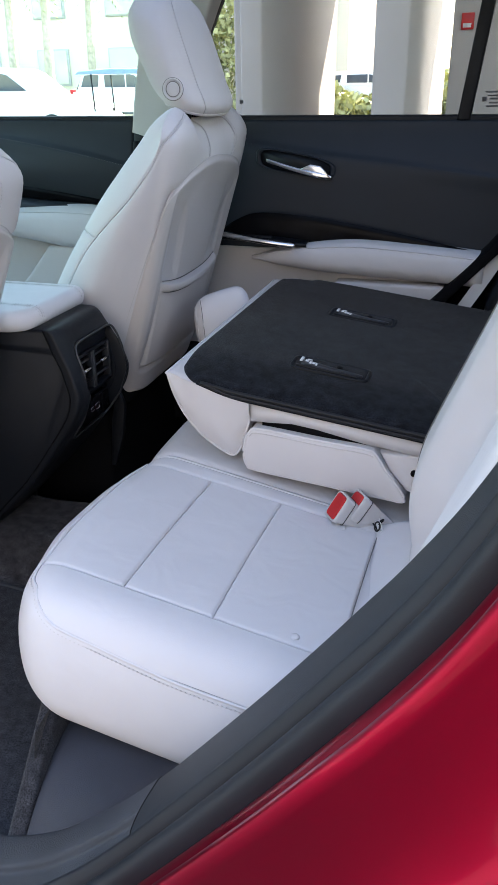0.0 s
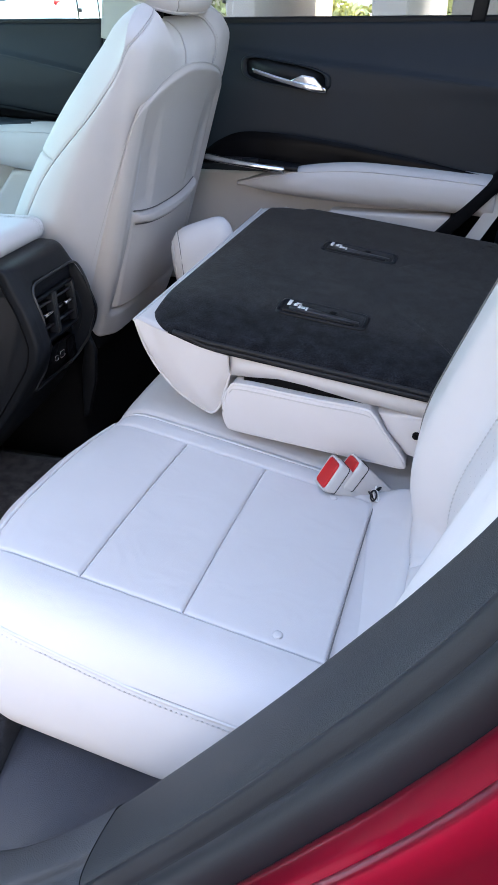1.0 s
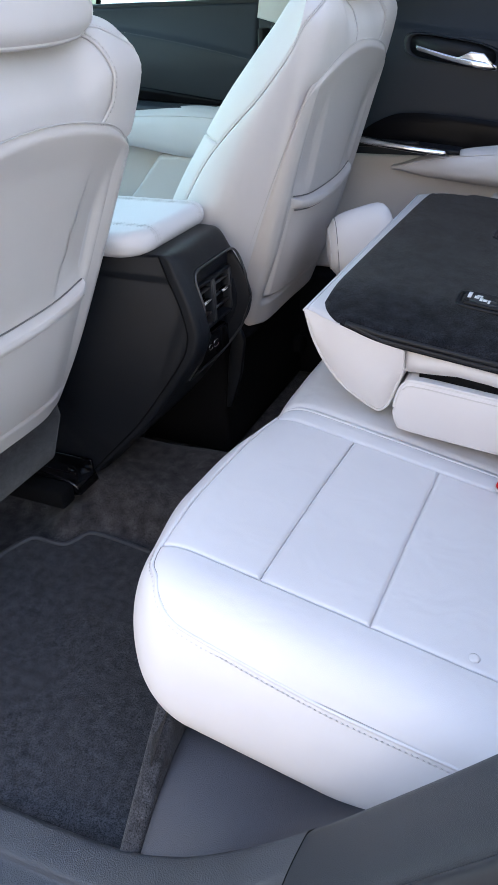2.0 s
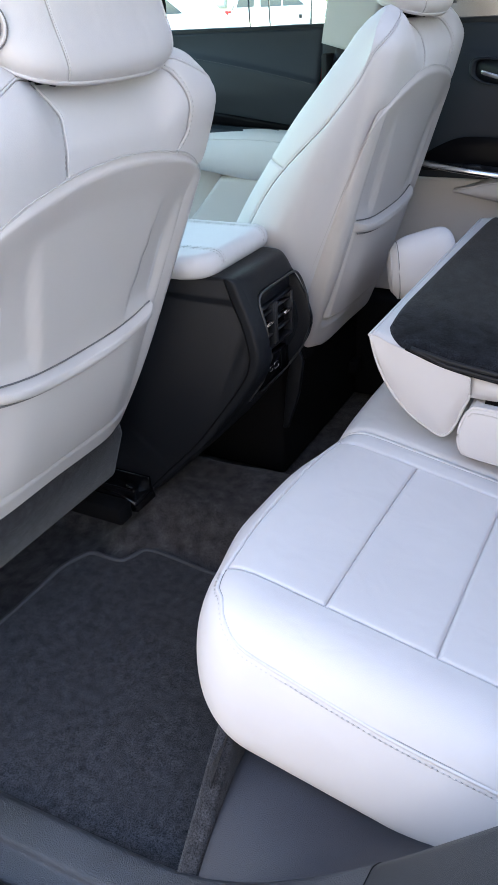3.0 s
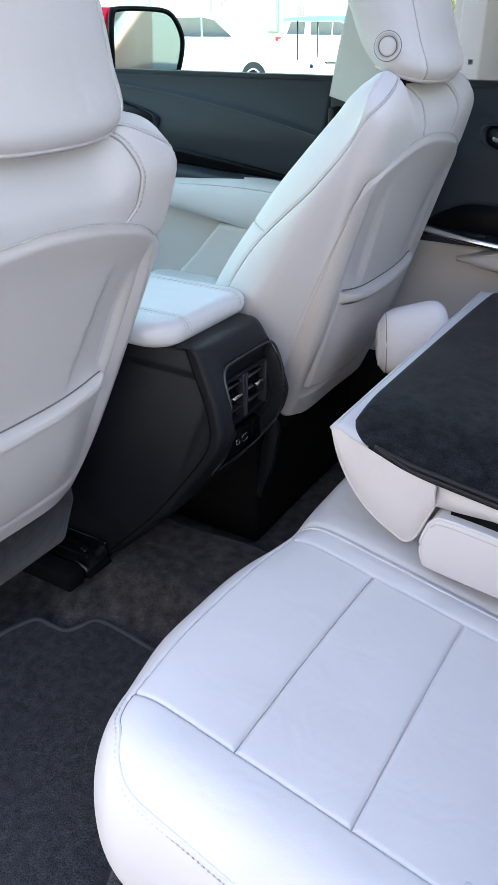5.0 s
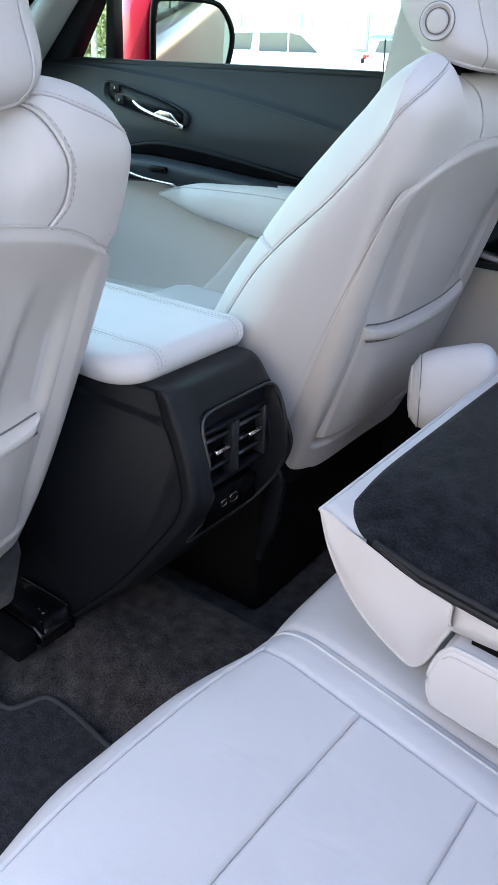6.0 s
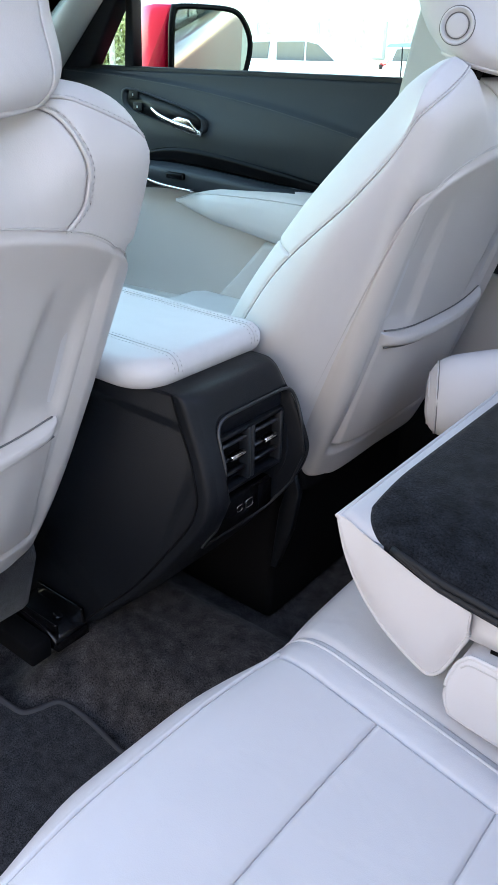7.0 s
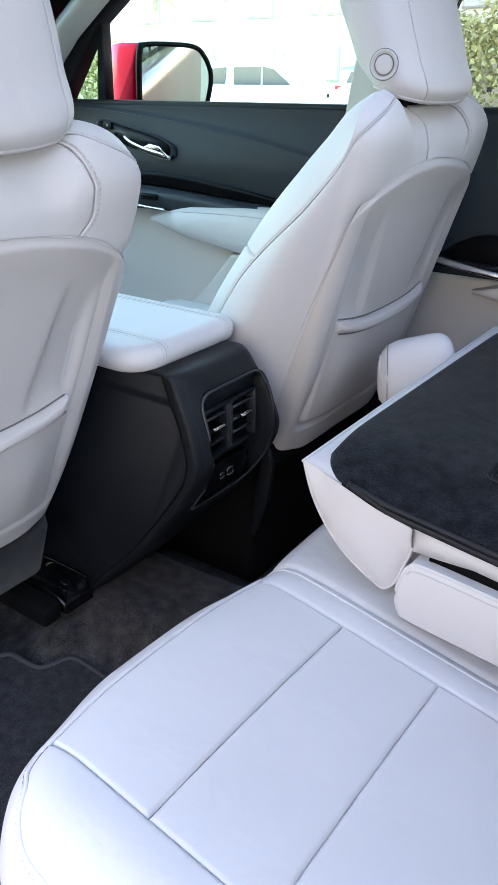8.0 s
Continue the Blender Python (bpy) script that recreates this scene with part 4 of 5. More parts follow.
def front_seat(name, label, x0, yc, z0, lean, drop=0.13, caps=(0.66, 0.40)):
    m = Matrix.Translation((x0, yc, z0)) @ Euler((0, lean, 0)).to_matrix().to_4x4()
    seat = thing(name, label, "car seat", "front seats", m=m)
    ins = (-0.08, 0, 0.3)
    lo, hi = 0.0, DOME + 0.0995
    bolster = curve1([-0.03, 0.1, 0.22, 0.30, 0.36, 0.40, 0.457, 0.50, 0.53, 0.555, 0.575, 0.595, 0.6205], [9.65, 9.62, 9.58, 9.5, 9.28, 9.08, 8.75, 8.25, 7.7, 7.3, 7.05, 6.9, 6.75])
    between = lambda f0, f1: (lambda U, V: seat_ring(U, f0(U) + (f1(U) - f0(U)) * V))
    cap_far = lambda u: caps[0] - 0.14 * step(0.50, 0.455, u) + 0.10 * step(0.54, 0.62, u)
    cap_near = lambda u: caps[1] - 0.03 * step(0.52, 0.46, u) + 0.25 * step(0.56, 0.62, u)
    surf("cap_middle", between(lambda u: 6 - cap_far(u), lambda u: 6 + cap_near(u)), (0.40, hi), (0, 1), 50, 40, LEATHER, seat, ins, 0.004, 0.006, 0.002)
    surf("side_panel", between(lambda u: 6 + cap_near(u), bolster), (lo, hi), (0, 1), 80, 50, LEATHER, seat, ins, 0.004, 0.007, 0.001, (0, 0, 1, 1))
    surf("side_panel", between(lambda u: 6 - cap_far(u), lambda u: 12 - bolster(u)), (lo, hi), (0, 1), 80, 50, LEATHER, seat, ins, 0.004, 0.007, 0.001, (0, 0, 1, 1))
    for u0, u1 in ((lo, 0.318), (0.318, hi)):
        surf("front_bolster", between(bolster, lambda u: 11.05 + 0 * u), (u0, u1), (0, 1), 50, 40, LEATHER, seat, ins, 0.003, 0.005, 0.0, (u0 > 0.1, u0 < 0.1, 1, 1))
        surf("front_bolster", between(lambda u: 12 - bolster(u), lambda u: 0.95 + 0 * u), (u0, u1), (0, 1), 50, 40, LEATHER, seat, ins, 0.003, 0.005, 0.0, (u0 > 0.1, u0 < 0.1, 1, 1))
    surf("front_insert", seat_ring, (lo, hi), (-0.95, 0.95), 60, 40, LEATHER, seat, ins, 0.004, 0.007, 0.002)
    for sgn in (-1, 1):
        us = np.linspace(0.445, hi, 80)
        v = 6 + (cap_near(us) if sgn > 0 else -cap_far(us))
        tube("cap_piping", ring_line(us, v, -0.0002), 0.0017, LEATHER, seat, 6)
        stitching("cap_stitching", ring_line(us, v + sgn * 0.022, 0.0006), THREAD, seat)
        us = np.linspace(lo, hi, 120)
        v = bolster(us) if sgn > 0 else 12 - bolster(us)
        tube("bolster_piping", ring_line(us, v, -0.0018), 0.0014, LEATHER, seat, 6)
        stitching("bolster_stitching", ring_line(us[92:], v[92:] + sgn * 0.04, 0.0004), THREAD, seat)
    end = seat_ring(np.full((60, 1), lo), np.linspace(0, 12, 60, endpoint=False)[:, None])[:, 0]
    loft("bottom_panel", [end, end * [0.9, 0.9, 1] - [0.005, 0, 0.012], end * [0.5, 0.5, 1] - [0.03, 0, 0.014]], VOID, seat)
    low = -0.006 if drop > 0.1 else -0.022
    shell = surf("back_panel", lambda U, V: shell_fn(U, V, low), (0, 1), (-1, 1), 110, 110, SHELL, seat, (-0.2, 0, 0.25), 0.0, 0.01, 0.0, (0, 0, 0, 0), label="smooth moulded back panel", rim=0.005)
    up = np.linspace(0.04, 0.999, 70)
    bu, bv = np.concatenate([up, np.full(60, 0.999), up[::-1]]), np.concatenate([np.full(70, -0.999), np.linspace(-0.99, 0.99, 60), np.full(70, 0.999)])
    tube("panel_joint", shell_fn(bu[:, None], bv[:, None], low, 0.0038)[:, 0], 0.0008, THREAD, shell, 6)
    surf("map_pocket", pocket_fn, (0, 1), (-0.164, 0.164), 110, 80, SHELL, shell, (-0.2, 0, 0.2), 0.0, 0.01, label="padded map pocket")
    yy = np.linspace(-0.168, 0.168, 40)
    tube("pocket_seam", [(pocket_base(y) + 0.0034, y, lip_s(y) - 0.0112) for y in yy[2:-2]], 0.0012, SEAMDARK, shell, 6)
    gu, gv = np.meshgrid(np.linspace(0.35, 0.7, 160), np.linspace(-0.95, 0.95, 240), indexing="ij")
    skin = shell_fn(gu, gv, low).reshape(-1, 3)
    slot = [skin[np.argmin((skin[:, 1] - y) ** 2 + (skin[:, 2] - lip_s(y) - 0.0105) ** 2)][0] for y in yy]
    tube("pocket_opening", [(n + 0.0008, y, lip_s(y) + 0.0105) for n, y in zip(np.convolve(np.pad(slot, 2, mode="edge"), np.ones(5) / 5, "valid"), yy)][2:-2], 0.0011, SEAMDARK, shell, 6)
    headrest_parts(seat)
    # dark skirt and the cushion in front of it, level whatever the backrest's lean
    inv = m.inverted()

    def level(bm):
        for vtx in bm.verts:
            vtx.co = inv @ vtx.co
        return bm
    # the far seat's skirt turns near-black for the shade beneath it
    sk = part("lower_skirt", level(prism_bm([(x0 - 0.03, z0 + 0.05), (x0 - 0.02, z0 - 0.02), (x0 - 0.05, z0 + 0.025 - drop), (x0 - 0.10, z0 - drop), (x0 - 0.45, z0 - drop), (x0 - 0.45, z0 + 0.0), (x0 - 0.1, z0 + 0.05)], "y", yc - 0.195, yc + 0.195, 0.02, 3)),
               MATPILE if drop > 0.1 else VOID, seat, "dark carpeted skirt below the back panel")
    flat_smooth(sk, 50)
    part("seat_cushion", level(box_bm(x0 - 0.62, x0 - 0.10, yc - 0.25, yc + 0.25, z0 - 0.10, z0 + 0.10, 0.05, 4)), LEATHER, seat)
    part("seat_rail", level(box_bm(x0 - 0.55, x0 - 0.05, yc + 0.177, yc + 0.213, z0 - 0.215, z0 - 0.18, 0.004)), VOID, seat, "black steel seat rail")
    if drop < 0.1:
        part("side_fin", level(prism_bm([(x0 - 0.035, z0 + 0.02), (x0 - 0.02, z0 - 0.02), (x0 - 0.03, z0 - 0.09), (x0 - 0.055, z0 - 0.17), (x0 - 0.066, z0 - 0.17), (x0 - 0.055, z0 - 0.06)], "y", yc - 0.200, yc - 0.188, 0.002)), PLASTIC, seat, "thin black plastic fin")
        # a black block put in for the deep shade under the seat
        part("under_seat_shade", level(box_bm(x0 - 0.5, x0 - 0.07, yc - 0.19, yc + 0.25, z0 - 0.29, z0 - 0.05, 0.01)), VOID, seat, "black block for the shade below the cushion")
    if drop > 0.1:
        y0 = yc + 0.215
        rb = part("rail_bracket", level(prism_bm([(x0 - 0.155, z0 - 0.178), (x0 - 0.13, z0 - 0.170), (x0 - 0.075, z0 - 0.176), (x0 - 0.045, z0 - 0.188), (x0 - 0.040, z0 - 0.206), (x0 - 0.075, z0 - 0.212), (x0 - 0.155, z0 - 0.205)], "y", y0, y0 + 0.060, 0.002)), BLACKSTEEL, seat, "gloss black rail bracket")
        for yb in (y0 + 0.006, y0 + 0.054):
            part("flange", level(box_bm(x0 - 0.15, x0 - 0.045, yb - 0.003, yb + 0.003, z0 - 0.190, z0 - 0.162, 0.002)), BLACKSTEEL, rb)
        bolt = inv @ Vector((x0 - 0.075, y0 + 0.03, z0 - 0.178))
        loft("bolt", [ring_super(tuple(bolt + Vector((0, 0, h))), r, r, 2, (1, 0, 0), (0, 1, 0), 12) for r, h in ((0.008, 0.0), (0.008, 0.005), (0.006, 0.007), (0.002, 0.007))], BLACKSTEEL, rb)
    return seat


front_seat("driver_seat", "light grey leather driver seat with map pocket", -0.742, -0.355, 0.70, math.atan(0.42))
front_seat("passenger_seat", "light grey leather front passenger seat with map pocket", -0.572, 0.375, 0.71, math.atan(0.30), 0.06, (0.55, 0.15))


# ---- centre console ----
console = thing("centre_console", "black plastic centre console with rear air vents and leather lid", "console")
CY0, CY1 = -0.077, 0.134
side_prof = spl([(-0.606, 0.924), (-0.594, 0.905), (-0.586, 0.85), (-0.582, 0.79), (-0.583, 0.74), (-0.592, 0.705), (-0.615, 0.67), (-0.66, 0.615), (-0.715, 0.545), (-0.735, 0.505)], 50)
crease = spl([(-0.603, 0.930), (-0.590, 0.893), (-0.576, 0.858), (-0.567, 0.820), (-0.567, 0.797), (-0.579, 0.765), (-0.617, 0.710), (-0.680, 0.627), (-0.745, 0.558), (-0.790, 0.510)], 60)
poly = [(x - 0.004 - 0.046 * float(step(0.925, 0.895, z) * step(0.66, 0.70, z)), z) for x, z in crease] + [(-0.84, 0.45), (-1.15, 0.45), (-1.15, 0.90), (-0.66, 0.929)]
flat_smooth(part("console_body", prism_bm(poly, "y", CY0 + 0.003, 0.085), PLASTIC, console), 45)
for y0, edge in ((CY0, crease), (CY1 - 0.034, crease[16:])):
    cheek = [tuple(p) for p in edge] + [(-0.80, 0.45), (-1.15, 0.45), (-1.15, 0.90), (edge[0][0] - 0.03, edge[0][1] - 0.001)]
    flat_smooth(part("side_panel", prism_bm(cheek, "y", y0, y0 + 0.006, 0.001, 1), PLASTIC, console), 45)
CYM, CYH = (CY0 + CY1) / 2, (CY1 - CY0) / 2
# the rear frame's profile at its sides and, standing out, across its middle
rim_in = spl([(-0.655, 0.928), (-0.62, 0.9295), (-0.603, 0.927), (-0.592, 0.898), (-0.576, 0.858), (-0.567, 0.820), (-0.567, 0.797), (-0.579, 0.765), (-0.617, 0.710), (-0.680, 0.627), (-0.745, 0.558), (-0.790, 0.510)], 140)
rim_out = spl([(-0.655, 0.9315), (-0.605, 0.9335), (-0.580, 0.927), (-0.566, 0.899), (-0.550, 0.858), (-0.541, 0.820), (-0.541, 0.797), (-0.553, 0.765), (-0.593, 0.708), (-0.662, 0.622), (-0.731, 0.553), (-0.777, 0.506)], 140)


def rear_shell(U, V):
    """The console's rear: a rounded frame that stands out past the side joint, sunk in the middle round vents and sockets."""
    k = np.clip(U, 0, 1) * 139
    a = np.abs(V)
    full = np.sqrt(np.clip(1 - a ** 7, 0, 1))
    x, z = [np.interp(k, range(140), rim_in[:, c]) * (1 - full) + np.interp(k, range(140), rim_out[:, c]) * full for c in (0, 1)]
    y = CYM + V * (CYH + 0.004 * np.sin(np.clip((1 - a) / 0.12, 0, 1) * math.pi)) - 0.045 * np.clip((z - 0.79) / 0.14, 0, 1) ** 1.3 * np.maximum(V, 0) ** 2
    p, q = np.minimum(y + 0.050, 0.108 - y), np.minimum(0.900 - z, z - 0.704)
    sink = step(0.0, 0.010, inset(p, q, 0.022))
    flat = np.interp(-z, -side_prof[:, 1], side_prof[:, 0])
    return np.stack([x * (1 - sink) + np.minimum(x, flat - 0.008) * sink, y, z], -1)


surf("rear_shell", rear_shell, (0, 1), (-1, 1), 190, 130, PLASTIC, console, (-0.9, 0.02, 0.7), 0.0, 0.01, 0.0, (0, 0, 0, 0), label="rounded black plastic frame round the vents")
ang = np.linspace(0, 2 * math.pi, 120, endpoint=False)
lip = []
for co, si in zip(np.cos(ang), np.sin(ang)):
    ly = 0.029 + 0.078 * math.copysign(abs(co) ** 0.25, co)
    lz = 0.802 + 0.096 * math.copysign(abs(si) ** 0.25, si)
    full = math.sqrt(1 - min(1, abs(ly - CYM) / CYH) ** 7)
    xi, xo = [float(np.interp(-lz, -rim[10:, 1], rim[10:, 0])) for rim in (rim_in, rim_out)]
    lip.append((xi + (xo - xi) * full - 0.0006, ly, lz))
# the lip's lighter grey draws the highlight along its edge
tube("vent_bezel", lip, 0.0022, VENTGREY, console, 8, True, label="thin raised lip round the vents")
tube("side_joint", [(x - 0.001, CY0 - 0.0004, z) for x, z in crease], 0.0014, VOID, console, 6)


BY0, BY1 = -0.040, 0.104
cyb = (BY0 + BY1) / 2
part("upper_blank", box_bm(-0.604, -0.5795, BY0 + 0.002, BY1 - 0.002, 0.866, 0.893, 0.003), PLASTIC, console)
for k in range(2):
    y0, y1 = (BY0 + 0.009, cyb - 0.004) if k == 0 else (cyb + 0.004, BY1 - 0.009)
    vent = part("air_vent", box_bm(-0.604, -0.5875, y0, y1, 0.792, 0.860, 0.002), VOID, console, "black air vent with slats and bright tab")
    for j in range(3):
        zz = 0.804 + 0.0205 * j
        part("slat", prism_bm([(-0.588, zz), (-0.576, zz + 0.003), (-0.576, zz + 0.006), (-0.588, zz + 0.004)], "y", y0 + 0.001, y1 - 0.001), VENTGREY, vent)
    for yy in (y0, y1):
        part("side_wall", box_bm(-0.590, -0.5725, yy - 0.0030, yy + 0.0030, 0.790, 0.862, 0.0012), VENTGREY, vent)
    ym = (y0 + y1) / 2
    part("tab", prism_bm([(-0.5745, 0.8305), (-0.566, 0.833), (-0.565, 0.8375), (-0.5745, 0.838)], "y", ym - 0.013, ym + 0.013, 0.001), CHROME, vent, "bright metal tab")
for zz in (0.7875, 0.8635):
    part("vent_rail", box_bm(-0.592, -0.5735, BY0 + 0.006, BY1 - 0.006, zz - 0.003, zz + 0.003, 0.0015), PLASTIC, console)
usb = part("socket_panel", box_bm(-0.594, -0.5785, BY0 + 0.012, BY1 - 0.022, 0.724, 0.770, 0.003), GLOSS, console, "gloss black panel with charging sockets")
for y, w in ((0.017, 0.005), (0.037, 0.0075)):
    q = ring_super((-0.5782, y, 0.7475), w, 0.0042 if w < 0.006 else 0.0058, 5, (0, 1, 0), (0, 0, 1), 28)
    tube("socket_rim", q, 0.0008, CHROME, usb, 6, True, label="bright socket rim")
    part("socket", box_bm(-0.5788, -0.5778, y - w + 0.001, y + w - 0.001, 0.7445, 0.7505, 0), VOID, usb)
part("blank_cover", box_bm(-0.5795, -0.5772, 0.056, 0.084, 0.728, 0.766, 0.002), GLOSS, usb)

lid = thing("console_lid", "pale leather armrest lid with double stitching on the console", "armrest")


qa = np.linspace(0, math.pi / 2, 14)
plan = [(-1.0, -0.109)] + [(-0.6715 + 0.055 * math.sin(a), -0.054 - 0.055 * math.cos(a)) for a in qa] + [(-0.6435 + 0.027 * math.cos(a), 0.091 + 0.027 * math.sin(a)) for a in qa] + [(-1.0, 0.118)]
part("lid_top", prism_bm(plan, "z", 0.928, 0.966, 0.018, 5), LEATHER, lid)
arc_lid = np.linspace(0, math.pi / 2, 14)
for ys in (-0.052, 0.088):
    for dy in (0.0, -0.006, 0.006):
        run = [(x, ys + dy, 0.9664) for x in np.linspace(-1.0, -0.6345, 60)] + [(-0.6345 + 0.0184 * math.sin(a), ys + dy, 0.948 + 0.0184 * math.cos(a)) for a in arc_lid[1:]] + [(-0.6161, ys + dy, z) for z in (0.946, 0.942)]
        if dy:
            stitching("stitching", run, THREAD, lid, gap=0.006)
        else:
            tube("seam", run, 0.0006, THREAD, lid, 6)


# ---- far doors ----
def lens_strip(name, top, bot, y, mat, parent, depth=0.012, label="", n=50):
    """A strip between two curves of (x, z), bulging from the door at y."""
    T, B = spl(top, n), spl(bot, n)
    k = 9
    w = np.linspace(0, 1, k)
    V = np.zeros((n, k, 3))
    V[..., 0] = T[:, None, 0] * (1 - w) + B[:, None, 0] * w
    V[..., 2] = T[:, None, 1] * (1 - w) + B[:, None, 1] * w
    V[..., 1] = y - depth * np.sqrt(np.clip(1 - (2 * w - 1) ** 4, 0, 1))[None]
    return mesh_ob(name, V.reshape(-1, 3), [f[::-1] for f in grid_faces(n, k)], mat, parent, label)


def door_handle(parent, x0, x1, z0, z1, y, buttons=False):
    """Recess with bevelled frame, bright pull lever; the lock buttons where there are some."""
    def out(s, t):
        xa = x0 - (0.022 if buttons else 0.0)
        za = z0 + (z1 - z0) / (x1 - x0) * (xa - x0)
        cx, cz = (xa + x1) / 2, (za + z1) / 2
        L = (x1 - xa) / 2
        co, si = math.cos(t), math.sin(t)
        px = cx + L * s * math.copysign(abs(co) ** 0.55, co)
        half = 0.0265 * s * (0.9 - 0.1 * co)
        return px, cz + (z1 - za) / 2 * (px - cx) / L + half * math.copysign(abs(si) ** 0.6, si)
    tt = np.linspace(0, 2 * math.pi, 60, endpoint=False)
    rings = []
    for s, d in ((1.03, 0.006), (1.01, 0.0005), (0.98, -0.0025), (0.93, -0.002), (0.88, 0.004)):
        rings.append([(out(s, a)[0], y + d, out(s, a)[1]) for a in tt])
    h = loft("door_handle", rings, DOORSKIN, parent, "handle recess with chrome lever", caps=False)
    cup = [[(out(s, a)[0], y + d, out(s, a)[1]) for a in tt] for s, d in ((0.89, 0.003), (0.84, 0.016), (0.72, 0.024), (0.2, 0.026))]
    loft("cup", cup, PLASTIC, h, "dark inside of the recess")
    L = x1 - x0
    sl = (z1 - z0) / L
    a0 = x0 + L * (0.30 if buttons else 0.12)
    pts = spl([(a0, y + 0.004, z0 + sl * (a0 - x0) - 0.004), (x0 + 0.45 * L, y - 0.004, z0 + sl * 0.45 * L - 0.011), (x0 + 0.75 * L, y - 0.012, z0 + sl * 0.75 * L - 0.014), (x1 - 0.006, y - 0.006, z1 - 0.014)], 30)
    wid = np.interp(np.linspace(0, 1, 30), [0, 0.5, 0.8, 1], [0.005, 0.006, 0.0075, 0.005])
    loft("lever", [ring_super(p, 0.004, w, 2.5, (0, 1, 0), (0, 0, 1), 16) for p, w in zip(pts, wid)], CHROME, h, "chrome pull lever")
    part("lever_end", prism_bm([(x1 - 0.075 * L / 0.17, z1 - 0.001 - sl * 0.03), (x1 - 0.05 * L / 0.17, z1 + 0.013 - sl * 0.02), (x1 - 0.028 * L / 0.17, z1 + 0.012), (x1 - 0.004, z1 - 0.017), (x1 - 0.06 * L / 0.17, z1 - 0.012 - sl * 0.02)], "y", y - 0.012, y - 0.001, 0.003), CHROME, h, "broad chrome lever end")
    if buttons:
        for k in range(2):
            bx = x0 + 0.016 + 0.012 * k
            bz = z0 + 0.008 - 0.024 * k
            b = part("lock_button", box_bm(bx - 0.014, bx + 0.014, y - 0.0005, y + 0.010, bz - 0.0095, bz + 0.0095, 0.002), PLASTIC, h)
            part("lock_mark", box_bm(bx - 0.0018, bx + 0.0018, y - 0.0011, y - 0.0005, bz - 0.0025, bz + 0.0025, 0), WEBBING, b)
    return h


def armrest_loft(name, xs, top, bot, y, depth, parent):
    rings = []
    tf, bf = curve1(*zip(*top)), curve1(*zip(*bot))
    n = 30
    for i, x in enumerate(np.linspace(xs[0], xs[1], n)):
        zt, zb = float(tf(x)), float(bf(x))
        d = depth * min(1.0, 0.25 + 2.5 * i / n)
        rings.append(ring_super((x, y, (zt + zb) / 2), d, max(0.004, (zt - zb) / 2), 2.6, (0, 1, 0), (0, 0, 1), 28))
    a = loft(name, rings, LEATHER, parent, "padded light grey leather armrest")
    tube("piping", [np.array(r[11]) + [0, -0.0004, 0.0004] for r in rings], 0.0016, LEATHER, a, 6)
    return a


def door_skin(x0, x1, crease, zlow, name, parent):
    cr = curve1(*zip(*crease))

    def fn(U, V):
        zt = 1.241
        z = zlow(U) + (zt - zlow(U)) * V
        d = z - cr(U)
        y = 0.662 + 0.034 * step(1.10, 1.24, z) + 0.005 * step(-0.002, 0.004, d) - 0.003 * step(-0.04, -0.004, d) + 0.004
        y = y + 0.02 * step(0.94, 1.0, V) ** 2
        return np.stack([U, y, z], -1)
    surf(name, fn, (x0, x1), (0, 1), 60, 120, DOORSKIN, parent, (0.5 * (x0 + x1), 2.0, 1.1), 0.006, 0.01, 0.0, (1, 1, 0, 0), label="dark grey soft-touch upper door skin")
    return cr


def crease_line(cr, xa, xb, n=120):
    xs = np.linspace(xa, xb, n)
    return [(x, 0.662 + 0.034 * float(step(1.10, 1.24, cr(x))) - 0.0015, float(cr(x)) - 0.004) for x in xs]


rear_door = thing("door_1", "closed far rear door with black upper panel and pale armrest", "car door", kind="structure")
crr = door_skin(-0.742, 0.16, [(-0.75, 1.212), (-0.47, 1.185), (-0.315, 1.165), (-0.065, 1.138), (0.094, 1.119), (0.17, 1.11)], lambda U: 0.93 + 0 * U, "upper_skin", rear_door)
stitching("crease_stitching", crease_line(crr, -0.74, 0.15), DOORSKIN, rear_door)
lens_strip("gloss_trim", [(-0.52, 0.985), (-0.485, 1.008), (-0.43, 1.026), (-0.33, 1.023), (-0.214, 1.009), (-0.08, 0.987), (0.03, 0.966), (0.09, 0.955)],
           [(-0.52, 0.972), (-0.485, 0.963), (-0.43, 0.957), (-0.33, 0.950), (-0.2, 0.945), (-0.08, 0.94), (0.03, 0.94), (0.09, 0.945)], 0.645, GLOSS, rear_door, 0.006, "gloss black figured trim")
lens_strip("switch_ledge", [(-0.52, 0.973), (-0.45, 0.975), (-0.38, 0.972), (-0.30, 0.965)], [(-0.51, 0.962), (-0.45, 0.961), (-0.38, 0.956), (-0.3, 0.951)], 0.64, PLASTIC, rear_door, 0.03)
part("window_switch", box_bm(-0.425, -0.385, 0.606, 0.62, 0.968, 0.978, 0.003), PLASTIC, rear_door, "black window switch")
tube("chrome_strip", spl([(-0.50, 0.594, 0.982), (-0.44, 0.588, 0.974), (-0.38, 0.588, 0.967), (-0.325, 0.594, 0.961)], 30), 0.0105, CHROME, rear_door, flat=0.7, label="bright chrome strip")
armrest_loft("armrest", (-0.445, 0.11), [(-0.445, 0.921), (-0.38, 0.943), (-0.32, 0.958), (-0.205, 0.973), (-0.05, 0.968), (0.11, 0.955)], [(-0.445, 0.917), (-0.38, 0.905), (-0.32, 0.899), (-0.2, 0.89), (0.0, 0.882), (0.11, 0.875)], 0.648, 0.05, rear_door)
